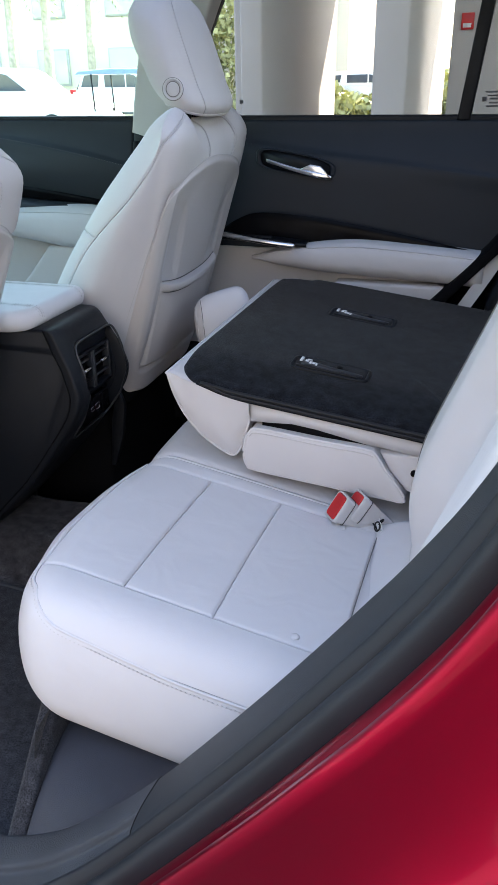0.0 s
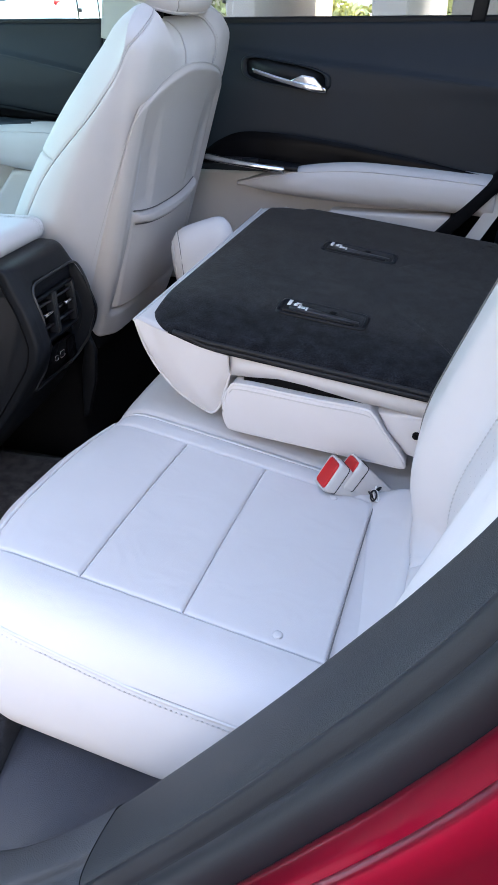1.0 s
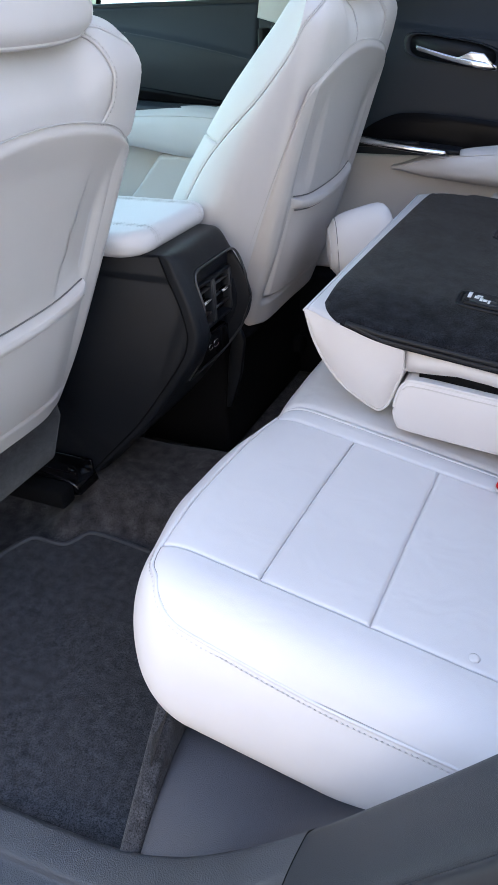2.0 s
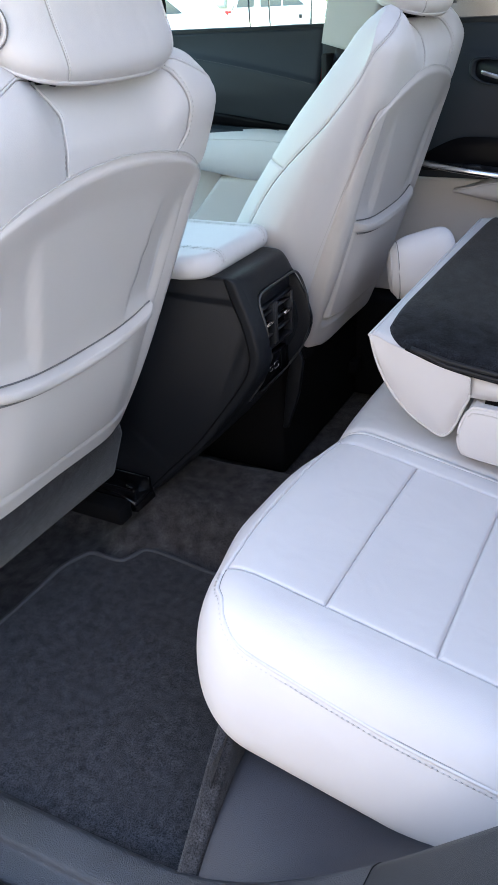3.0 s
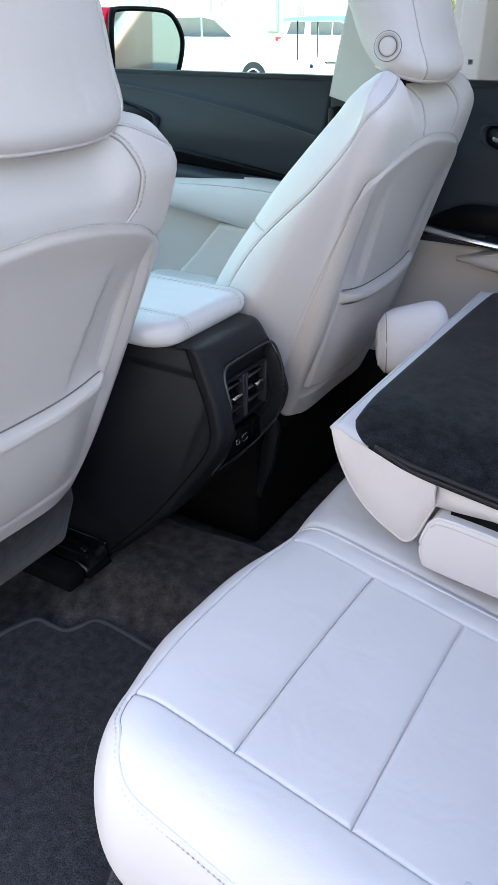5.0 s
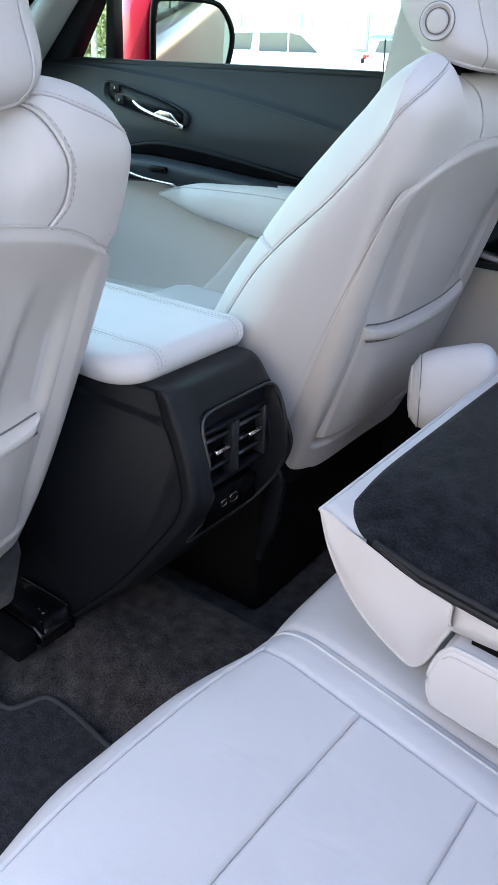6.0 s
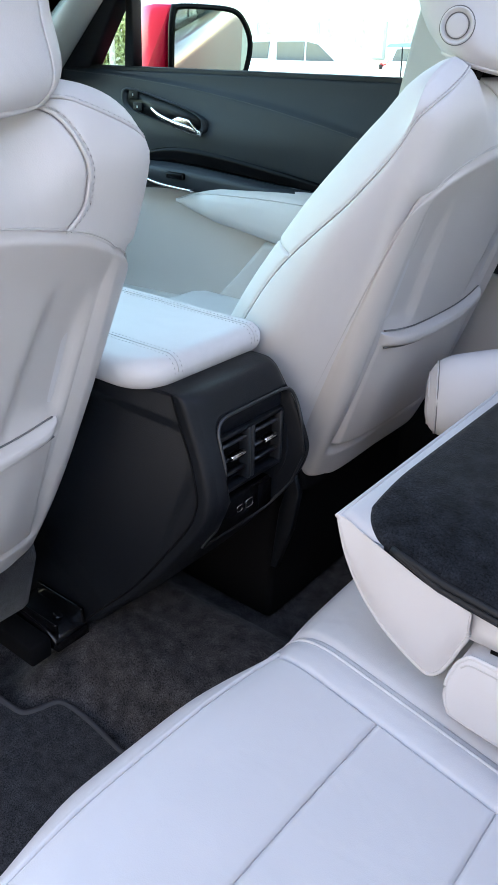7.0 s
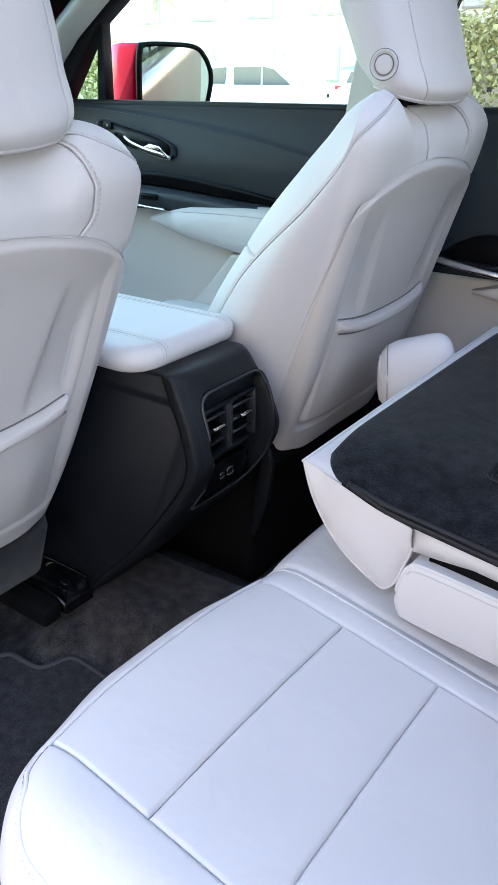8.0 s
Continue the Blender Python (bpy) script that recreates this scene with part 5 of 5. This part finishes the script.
part("lower_pad", box_bm(-0.232, 0.03, 0.612, 0.66, 0.80, 0.877, 0.008, 3), SHELL, rear_door)
part("lower_skin", prism_bm([(-0.742, 0.68), (-0.14, 0.68), (-0.13, 0.70), (0.0, 0.84), (0.09, 0.94), (-0.742, 0.94)], "y", 0.655, 0.70, 0.006), SHELL, rear_door, "light grey lower door panel")
flat_smooth(part("edge_seal", prism_bm([(-0.045, 0.80), (-0.01, 0.80), (0.19, 1.02), (0.19, 1.07), (0.115, 0.972), (-0.012, 0.835)], "y", 0.588, 0.70, 0.006), VOID, rear_door, "black edge along the wheel arch"), 40)
door_handle(rear_door, -0.438, -0.248, 1.152, 1.122, 0.664)
# sill drawn black, with the far footwell's shade in its colour
part("sill_trim", box_bm(-0.80, 0.0, 0.60, 0.70, 0.42, 0.676, 0.01), VOID, rear_door, "far sill as a black block for the footwell's shade")
part("front_edge", box_bm(-0.756, -0.742, 0.655, 0.72, 0.5, 1.185, 0.004), RUBBER, rear_door)

front_door = thing("door_2", "closed far front door with charcoal upper panel and pale armrest", "car door", kind="structure")
crf = door_skin(-1.75, -0.768, [(-1.76, 1.234), (-1.631, 1.229), (-1.40, 1.217), (-1.18, 1.196), (-0.827, 1.139), (-0.76, 1.125)], lambda U: 0.98 + 0 * U, "upper_skin", front_door)
stitching("crease_stitching", crease_line(crf, -1.74, -0.78, 200), SEAMDARK, front_door, gap=0.008, length=0.0055, r=0.0006)
lens_strip("wood_trim", [(-1.42, 1.052), (-1.36, 1.074), (-1.27, 1.088), (-1.15, 1.083), (-1.0, 1.066), (-0.9, 1.053), (-0.8, 1.04)], [(-1.42, 1.045), (-1.36, 1.05), (-1.27, 1.055), (-1.15, 1.05), (-1.0, 1.04), (-0.9, 1.035), (-0.8, 1.03)],
           0.645, GLOSS, front_door, 0.006, "dark figured wood trim")
lens_strip("switch_ledge", [(-1.42, 1.05), (-1.3, 1.056), (-1.15, 1.05), (-1.0, 1.04), (-0.85, 1.035)], [(-1.40, 0.99), (-1.3, 1.0), (-1.15, 1.0), (-1.0, 1.0), (-0.85, 1.0)], 0.64, DOORSKIN, front_door, 0.03)
part("window_switch", box_bm(-1.265, -1.215, 0.602, 0.616, 1.028, 1.042, 0.004), GLOSS, front_door, "gloss black window switch")
tube("chrome_strip", spl([(-1.38, 0.595, 1.04), (-1.32, 0.588, 1.028), (-1.26, 0.587, 1.018), (-1.18, 0.594, 1.012)], 30), 0.0065, CHROME, front_door, flat=0.5, label="bright chrome strip")
armrest_loft("armrest", (-1.262, -0.79), [(-1.262, 0.981), (-1.22, 1.0), (-1.168, 1.016), (-1.05, 1.03), (-0.89, 1.036), (-0.79, 1.03)], [(-1.262, 0.977), (-1.22, 0.966), (-1.168, 0.956), (-1.05, 0.94), (-0.95, 0.925), (-0.79, 0.915)], 0.648, 0.07, front_door)
part("lower_skin", prism_bm([(-1.75, 0.46), (-0.77, 0.46), (-0.77, 1.02), (-1.75, 1.02)], "y", 0.652, 0.70, 0.006), SHELL, front_door, "light grey lower door panel")
part("pocket_wall", prism_bm([(-1.5, 0.47), (-0.80, 0.47), (-0.80, 0.935), (-1.0, 0.93), (-1.07, 0.85), (-1.13, 0.79), (-1.2, 0.765), (-1.5, 0.75)], "y", 0.605, 0.655, 0.012, 3), SHELL, front_door, "raised edge of the door pocket")
door_handle(front_door, -1.435, -1.205, 1.176, 1.132, 0.664, True)

bp = thing("pillar_far", "pale grey trim of the far centre pillar", "car pillar", kind="structure")
part("upper_trim", prism_bm([(-0.757, 1.205), (-0.70, 1.19), (-0.66, 1.20), (-0.62, 1.29), (-0.475, 1.61), (-0.675, 1.61), (-0.741, 1.30)], "y", 0.655, 0.72, 0.008, 3), PILLARTRIM, bp)
part("lower_trim", prism_bm([(-0.772, 0.46), (-0.735, 0.46), (-0.69, 1.21), (-0.768, 1.21)], "y", 0.69, 0.73, 0.004), DOORSKIN, bp)
part("window_frame", prism_bm([(-0.69, 1.235), (-0.66, 1.235), (-0.475, 1.60), (-0.51, 1.60)], "y", 0.70, 0.745, 0.004), RUBBER, bp, "black window frame")

window_far = thing("window_1", "clear side glass of the far doors in black frames", "car window", kind="structure")
for nm, q in (("front_pane", [(-1.47, 1.20), (-0.76, 1.20), (-0.60, 1.60), (-1.22, 1.60)]), ("rear_pane", [(-0.66, 1.20), (0.03, 1.20), (0.07, 1.60), (-0.52, 1.60)]), ("quarter_pane", [(0.04, 1.20), (0.30, 1.20), (0.30, 1.53), (0.08, 1.53)]), ("corner_pane", [(-1.62, 1.20), (-1.48, 1.20), (-1.47, 1.40), (-1.62, 1.26)])):
    part(nm, prism_bm(q, "y", 0.738, 0.742), REARGLASS if nm in ("rear_pane", "quarter_pane") else GLASS, window_far, smooth=False)
ETCH = material("grey_glass_etching", (0.12, 0.12, 0.125), 0.7, vary=0.05)
for x0, z0, w, h in ((0.070, 1.284, 0.034, 0.004), (0.076, 1.277, 0.030, 0.003), (0.080, 1.270, 0.022, 0.004), (0.064, 1.266, 0.010, 0.010), (0.080, 1.262, 0.030, 0.003), (0.074, 1.255, 0.042, 0.003), (0.112, 1.278, 0.010, 0.010), (-0.501, 1.266, 0.009, 0.009), (-0.843, 1.252, 0.008, 0.008)):
    part("etched_mark", box_bm(x0, x0 + w, 0.7365, 0.7372, z0, z0 + h, 0), ETCH, window_far)
part("divider_bar", prism_bm([(0.016, 1.23), (0.044, 1.23), (0.089, 1.60), (0.061, 1.60)], "y", 0.70, 0.745, 0.004), RUBBER, window_far, "black divider bar")
part("corner_bar", prism_bm([(-1.498, 1.235), (-1.468, 1.235), (-1.463, 1.43), (-1.48, 1.43)], "y", 0.715, 0.745, 0.003), RUBBER, window_far, "black divider bar")
part("belt_seal", box_bm(-1.70, 0.25, 0.705, 0.74, 1.222, 1.2405, 0.004), RUBBER, window_far, "black rubber belt seal")
part("outer_skin", box_bm(-1.75, 1.3, 0.745, 0.88, 0.45, 1.225, 0.05, 4), PAINT, window_far, "red painted door outer skin")
part("top_rail", prism_bm([(-1.2, 1.60), (0.35, 1.575), (0.35, 1.625), (-1.2, 1.65)], "y", 0.66, 0.745, 0.008), HEADLINER, window_far)

apil = thing("windscreen_pillar", "pale grey windscreen pillar trim with black edge", "car pillar", kind="structure")
part("trim", prism_bm([(-1.90, 1.19), (-1.70, 1.215), (-1.52, 1.375), (-1.18, 1.60), (-1.32, 1.62), (-1.70, 1.36)], "y", 0.61, 0.70, 0.02, 3), PILLARTRIM, apil)
part("frame", prism_bm([(-1.75, 1.225), (-1.605, 1.235), (-1.475, 1.40), (-1.16, 1.60), (-1.22, 1.62), (-1.53, 1.42)], "y", 0.70, 0.745, 0.006), RUBBER, apil, "black window frame")

# belt and dark trim by the far rear corner
ct = thing("corner_trim", "black moulded trim behind the far rear door", "car trim", kind="structure")
flat_smooth(part("panel", prism_bm([(0.0, 0.60), (0.02, 0.83), (0.14, 0.985), (0.20, 1.10), (0.22, 1.235), (0.5, 1.235), (0.5, 0.60)], "y", 0.672, 0.72, 0.01, 3), VOID, ct), 40)
flat_smooth(part("bolster", prism_bm([(0.11, 0.70), (0.125, 0.86), (0.17, 0.98), (0.25, 1.12), (0.5, 1.12), (0.5, 0.70)], "y", 0.56, 0.68, 0.03, 4), PLASTIC, ct), 40)
strap = thing("seat_belt", "light grey seat belt webbing hanging by the far rear door", "seat belt")
a, b = np.array([0.055, 0.60, 0.80]), np.array([0.215, 0.61, 1.10])
w = np.array([0.024, -0.004, -0.012])
SV = []
for k in np.linspace(0, 1, 20):
    c = a + (b - a) * k + np.array([0.004 * math.sin(k * 3), 0, 0])
    SV += [c - w / 2, c + w / 2, c + w / 2 + [0, 0.0012, 0], c - w / 2 + [0, 0.0012, 0]]
mesh_ob("webbing", SV, grid_faces(20, 4, True), WEBBING, strap, smooth=False)

# ---- the door mirror outside ----
mirror = thing("door_mirror", "red door mirror with black rim outside the far front door", "door mirror")
mo = spl([(0.035, -0.13), (0.031, 0.0), (0.037, 0.068), (0.055, 0.080), (0.13, 0.082), (0.205, 0.076), (0.238, 0.050), (0.258, 0.002), (0.25, -0.06), (0.225, -0.12), (0.18, -0.14), (0.07, -0.14)], 72, closed=True)
mcen = mo.mean(0)
MT = radians(28)
MX, MY = np.array([math.sin(MT), math.cos(MT), 0]), np.array([-math.cos(MT), math.sin(MT), 0])


def mring(s, d, inner=0.0):
    """The mirror's outline scaled by s, d behind the glass, pulled in towards the car."""
    q = mcen + (mo - mcen) * s
    return [np.array([-1.575, 0.905, 1.297]) + MX * (p[0] + inner) + MY * (d - 0.06 * p[1]) + np.array([0, 0, p[1]]) for p in q]


loft("housing", [mring(1.0, 0.0), mring(1.015, 0.015, -0.008), mring(1.03, 0.05, -0.030), mring(1.0, 0.10, -0.050), mring(0.88, 0.14, -0.055), mring(0.6, 0.17, -0.05)], PAINT, mirror, "red painted housing")
loft("rim", [mring(0.88, 0.006), mring(0.90, -0.008), mring(0.985, -0.010), mring(1.02, 0.002), mring(1.02, 0.016)], GLOSS, mirror, "gloss black rim", caps=False)
MIRRORGLASS = material("mirror_glass", (0.36, 0.46, 0.49), 0.02, metal=1.0, vary=0.0)
mesh_ob("glass", mring(0.91, -0.003), [tuple(range(len(mo)))], MIRRORGLASS, mirror, "silvered mirror glass", smooth=False)
part("foot", prism_bm([(-1.68, 1.12), (-1.60, 1.12), (-1.60, 1.22), (-1.66, 1.22)], "y", 0.80, 0.98, 0.01), PAINT, mirror)


# ---- outdoors ----
CONCRETE = material("grey_asphalt", (0.05, 0.0485, 0.046), 0.85, vary=0.12, scale=0.6, bump=0.002, grain=60, fleck=0.1)
STUCCO = material("white_painted_render", (0.50, 0.48, 0.46), 0.8, vary=0.05, scale=1.2, bump=0.001, grain=120)
CREAM = material("cream_render", (0.8, 0.72, 0.56), 0.8, vary=0.08, scale=0.5, bump=0.002, grain=60)
WHITECAR = material("white_car_paint", (0.8, 0.8, 0.8), 0.3, vary=0.02, coat=1.0)
TYRE = material("black_tyre", (0.03, 0.03, 0.03), 0.8, vary=0.1)
BLUECLOTH = material("blue_cart_canopy", (0.24, 0.34, 0.50), 0.6, vary=0.08)
# bark is made pale to match the outdoor glare
BARK = material("glare_pale_bark", (0.50, 0.43, 0.34), 0.9, vary=0.3, scale=5, bump=0.01, grain=25)
LEAF = material("palm_leaf", (0.34, 0.36, 0.16), 0.6, vary=0.35, scale=2)
# leaf colour raised to hold the sunlight missing from the shrubs' near side
HEDGE = material("sun_pale_hedge_leaf", (0.40, 0.41, 0.18), 0.7, vary=0.4, scale=3)

tagged(part("ground", box_bm(-400, 400, -400, 400, -0.2, 0.0, 0), CONCRETE, smooth=False), "grey asphalt forecourt", "ground", kind="structure")

# unseen wall, added to cut the low sky and bounce sun into the doorway
OCHRE = material("light_block_render", (0.13, 0.127, 0.124), 0.85, vary=0.15, scale=0.8, bump=0.003, grain=40)
tagged(part("light_block_wall", box_bm(-14, 5.0, -7.5, -6.8, 0.0, 6.1, 0.05), OCHRE, smooth=False), "unseen plain wall added to block low sky and bounce sunlight", "building", kind="structure")
portico = thing("portico", "white rendered portico with square columns over the forecourt", "building", kind="structure")
part("roof_slab", box_bm(-2.6, 9.0, 0.9, 9.5, 4.2, 4.7, 0.03), STUCCO, portico)
for x0, x1, y0, y1 in ((-2.02, -1.89, 5.3, 5.7), (-1.874, -1.696, 5.0, 7.8), (-0.856, -0.605, 5.0, 8.6), (3.2, 4.0, 5.0, 5.8)):
    part("column", box_bm(x0, x1, y0, y1, 0.0, 4.2, 0.02), STUCCO, portico, "square white column")
part("rear_wall", box_bm(-0.38, 9.0, 6.0, 6.3, 0.0, 4.2, 0.01), STUCCO, portico)
part("wall_sign", box_bm(-0.315, -0.215, 5.975, 5.999, 1.66, 1.78, 0.004), REDBUTTON, portico, "small red and white notice on the wall")
part("sign_white", box_bm(-0.30, -0.235, 5.970, 5.975, 1.675, 1.705, 0), WHITEMARK, portico)


def wheel(parent, x, y, r=0.34):
    t = loft("wheel", [ring_super((x, y + d, r), rr, rr, 2, (1, 0, 0), (0, 0, 1), 28) for d, rr in ((-0.11, r - 0.04), (-0.10, r), (0.10, r), (0.11, r - 0.04))], TYRE, parent, "black tyre")
    loft("rim", [ring_super((x, y + d, r), rr, rr, 2, (1, 0, 0), (0, 0, 1), 20) for d, rr in ((-0.115, r * 0.62), (-0.118, r * 0.55), (-0.10, r * 0.2))], CHROME, t)


def suv(name, label, x, y, length=4.7, h=1.72):
    c = thing(name, label, "car", m=Matrix.Translation((x, y, 0)))
    L = length
    low = spl([(0.0, 0.35), (-0.02, 0.75), (0.05, 1.02), (0.6, 1.05), (2.6, 1.05), (3.4, 1.02), (4.4, 0.88), (4.68, 0.65), (4.68, 0.35)], 60)
    body = part("body", prism_bm([(p[0] * L / 4.7, p[1]) for p in low], "y", -0.92, 0.92, 0.08, 3), WHITECAR, c)
    cab = [(0.10, 1.0), (0.42, h - 0.12), (0.62, h - 0.03), (1.6, h), (2.5, h - 0.05), (2.75, h - 0.15), (3.55, 1.0)]
    part("cabin", prism_bm([(p * L / 4.7, q) for p, q in cab], "y", -0.74, 0.74, 0.07, 3), WHITECAR, c)
    for sy in (-0.757, 0.757):
        for q in ([(0.36, 1.20), (0.52, h - 0.17), (1.12, h - 0.14), (1.06, 1.20)], [(1.34, 1.18), (1.34, h - 0.14), (2.16, h - 0.13), (2.16, 1.18)], [(2.22, 1.18), (2.22, h - 0.13), (2.55, h - 0.19), (3.05, 1.18)]):
            part("side_window", prism_bm([(a * L / 4.7, b) for a, b in q], "y", sy - 0.006, sy + 0.006), DARKGLASS, c, "tinted glass", smooth=False)
    part("tail_lamp", box_bm(-0.02, 0.1, -0.94, -0.7, 0.98, 1.12, 0.02), REDBUTTON, c, "red tail lamp")
    part("rear_window", prism_bm([(0.10, 1.12), (0.36, h - 0.2), (0.33, h - 0.2), (0.07, 1.12)], "y", -0.6, 0.6), DARKGLASS, c, "tinted glass", smooth=False)
    for wx in (0.9, 3.75):
        for sy in (-0.82, 0.82):
            wheel(c, wx * L / 4.7, sy)
    return c


suv("parked_suv", "white parked sport utility car with tinted windows", -13.9, 17.0)
suv("parked_car", "white parked car behind the golf cart", -15.2, 27.0, 4.6, 1.75)
suv("parked_car", "white parked car beyond the portico", -7.3, 32.0, 4.6, 1.6)

cart = thing("golf_cart", "golf cart with blue canopy on thin posts", "golf cart", m=Matrix.Translation((-8.25, 16.6, 0)))
flat_smooth(part("canopy", prism_bm([(-1.15, 1.50), (-1.05, 1.57), (-0.3, 1.61), (0.7, 1.60), (1.05, 1.56), (1.15, 1.50)], "y", -0.6, 0.6, 0.02), BLUECLOTH, cart, "blue canopy"), 30)
for px in (-0.75, 0.7):
    for py in (-0.5, 0.5):
        tube("post", [(px, py, 0.5), (px * 1.05, py, 1.53)], 0.018, PLASTIC, cart)
part("body", prism_bm([(-1.1, 0.3), (-1.15, 0.6), (-0.7, 0.75), (-0.3, 0.45), (0.2, 0.42), (0.25, 0.8), (1.0, 0.8), (1.1, 0.35)], "y", -0.55, 0.55, 0.05), WHITECAR, cart)
part("seat", box_bm(0.2, 0.75, -0.5, 0.5, 0.75, 0.95, 0.05), LEATHER, cart)
for wx in (-0.75, 0.75):
    for sy in (-0.5, 0.5):
        wheel(cart, wx, sy, 0.23)

house = thing("low_building", "cream rendered building with glare-pale windows across the lot", "building")
part("wall", box_bm(-55, -8, 42, 52, 0, 9, 0.05), CREAM, house)
part("roof", box_bm(-55.5, -7.5, 41.4, 52.5, 9, 9.6, 0.1), STUCCO, house)
for k in range(10):
    for zz in (1.2, 4.6):
        wd = part("window", box_bm(-53 + 4.5 * k, -51 + 4.5 * k, 41.9, 42.05, zz, zz + 1.9, 0.02), STUCCO, house)
        part("pane", box_bm(-52.9 + 4.5 * k, -51.1 + 4.5 * k, 41.86, 41.9, zz + 0.1, zz + 1.8, 0), GLAREPANE, wd, smooth=False)
white_house = thing("white_building", "tall white rendered building beyond the parked cars", "building")
part("wall", box_bm(-75, -56, 34, 60, 0, 14, 0.05), STUCCO, white_house)
for k in range(4):
    for zz in (1.5, 5.0, 8.5):
        part("window", box_bm(-73 + 4.4 * k, -71 + 4.4 * k, 33.9, 34.05, zz, zz + 1.8, 0.02), GLAREPANE, white_house)


def palm(x, y, h, seed):
    rnd = random.Random(seed)
    p = thing("palm_tree", "tall palm tree with a slim trunk and drooping fronds", "palm tree", "palms by the lot", m=Matrix.Translation((x, y, 0)))
    tk_ = spl([(0, 0, 0), (0.05, 0, h * 0.4), (0.12, 0.02, h * 0.75), (0.15, 0.0, h)], 24)
    loft("trunk", [ring_super(q, 0.2 - 0.07 * i / 23 + 0.012 * (i % 2), 0.2 - 0.07 * i / 23 + 0.012 * (i % 2), 2, (1, 0, 0), (0, 1, 0), 12) for i, q in enumerate(tk_)], BARK, p)
    V, F = [], []
    for k in range(34):
        az, el = rnd.uniform(0, 6.28), rnd.uniform(-0.5, 1.2)
        L = rnd.uniform(1.4, 2.2)
        d = np.array([math.cos(az), math.sin(az), 0])
        for j in range(14):
            f = j / 13
            c = np.array([0.15, 0, h]) + d * L * f * math.cos(el * (1 - 0.4 * f)) + np.array([0, 0, L * f * math.sin(el) - 1.1 * f * f])
            side = np.cross(d, (0, 0, 1))
            ll = 0.45 * math.sin(math.pi * (0.12 + 0.85 * f)) + 0.05
            for sg in (-1, 1):
                i = len(V)
                tip = c + side * sg * ll + d * 0.15 + np.array([0, 0, -0.25 * ll - rnd.uniform(0, 0.12)])
                V += [c - d * 0.035, c + d * 0.035, tip]
                F.append((i, i + 1, i + 2))
    mesh_ob("crown", V, F, LEAF, p, smooth=False)
    return p


for i, (x, y, h) in enumerate(((-20.0, 30, 5.4), (-18.6, 30.5, 6.0), (-25.5, 33, 6.5), (-19.5, 36, 6.2), (-31, 34, 5.6), (-40, 36, 6.5))):
    palm(x, y, h, i + 3)


def shrubs(name, label, x0, x1, y, h, seed, n=2600):
    """An uneven row of shrubs, as many small leaves."""
    r = np.random.default_rng(seed)
    V, F = [], []
    for k in range(n):
        x = r.uniform(x0, x1)
        top = h * (0.6 + 0.4 * math.sin(x * 1.3 + seed) * math.sin(x * 0.41) + 0.25 * r.random())
        c = np.array([x, y + r.normal(0, 0.6), r.uniform(0, 1) ** 0.7 * max(top, 0.3)])
        a, b = r.normal(0, 1, 3), r.normal(0, 1, 3)
        a, b = a / np.linalg.norm(a) * 0.16, b / np.linalg.norm(b) * 0.16
        i = len(V)
        V += [c - a, c + b, c + a, c - b]
        F.append((i, i + 1, i + 2, i + 3))
    ob = mesh_ob(name, V, F, HEDGE, None, label, smooth=False)
    return tagged(ob, label, "shrubs", kind="stuff")


shrubs("far_shrubs", "green shrubs and trees beyond the portico", -9.0, -1.0, 30.0, 1.5, 2, 3500)
shrubs("far_shrubs", "sunlit shrubs along the lot", -45.0, -36.0, 38.0, 4.5, 5, 3500)
shrubs("far_shrubs", "sunlit yellow green shrubs along the lot", -17.5, -12.5, 39.0, 5.0, 7, 2500)
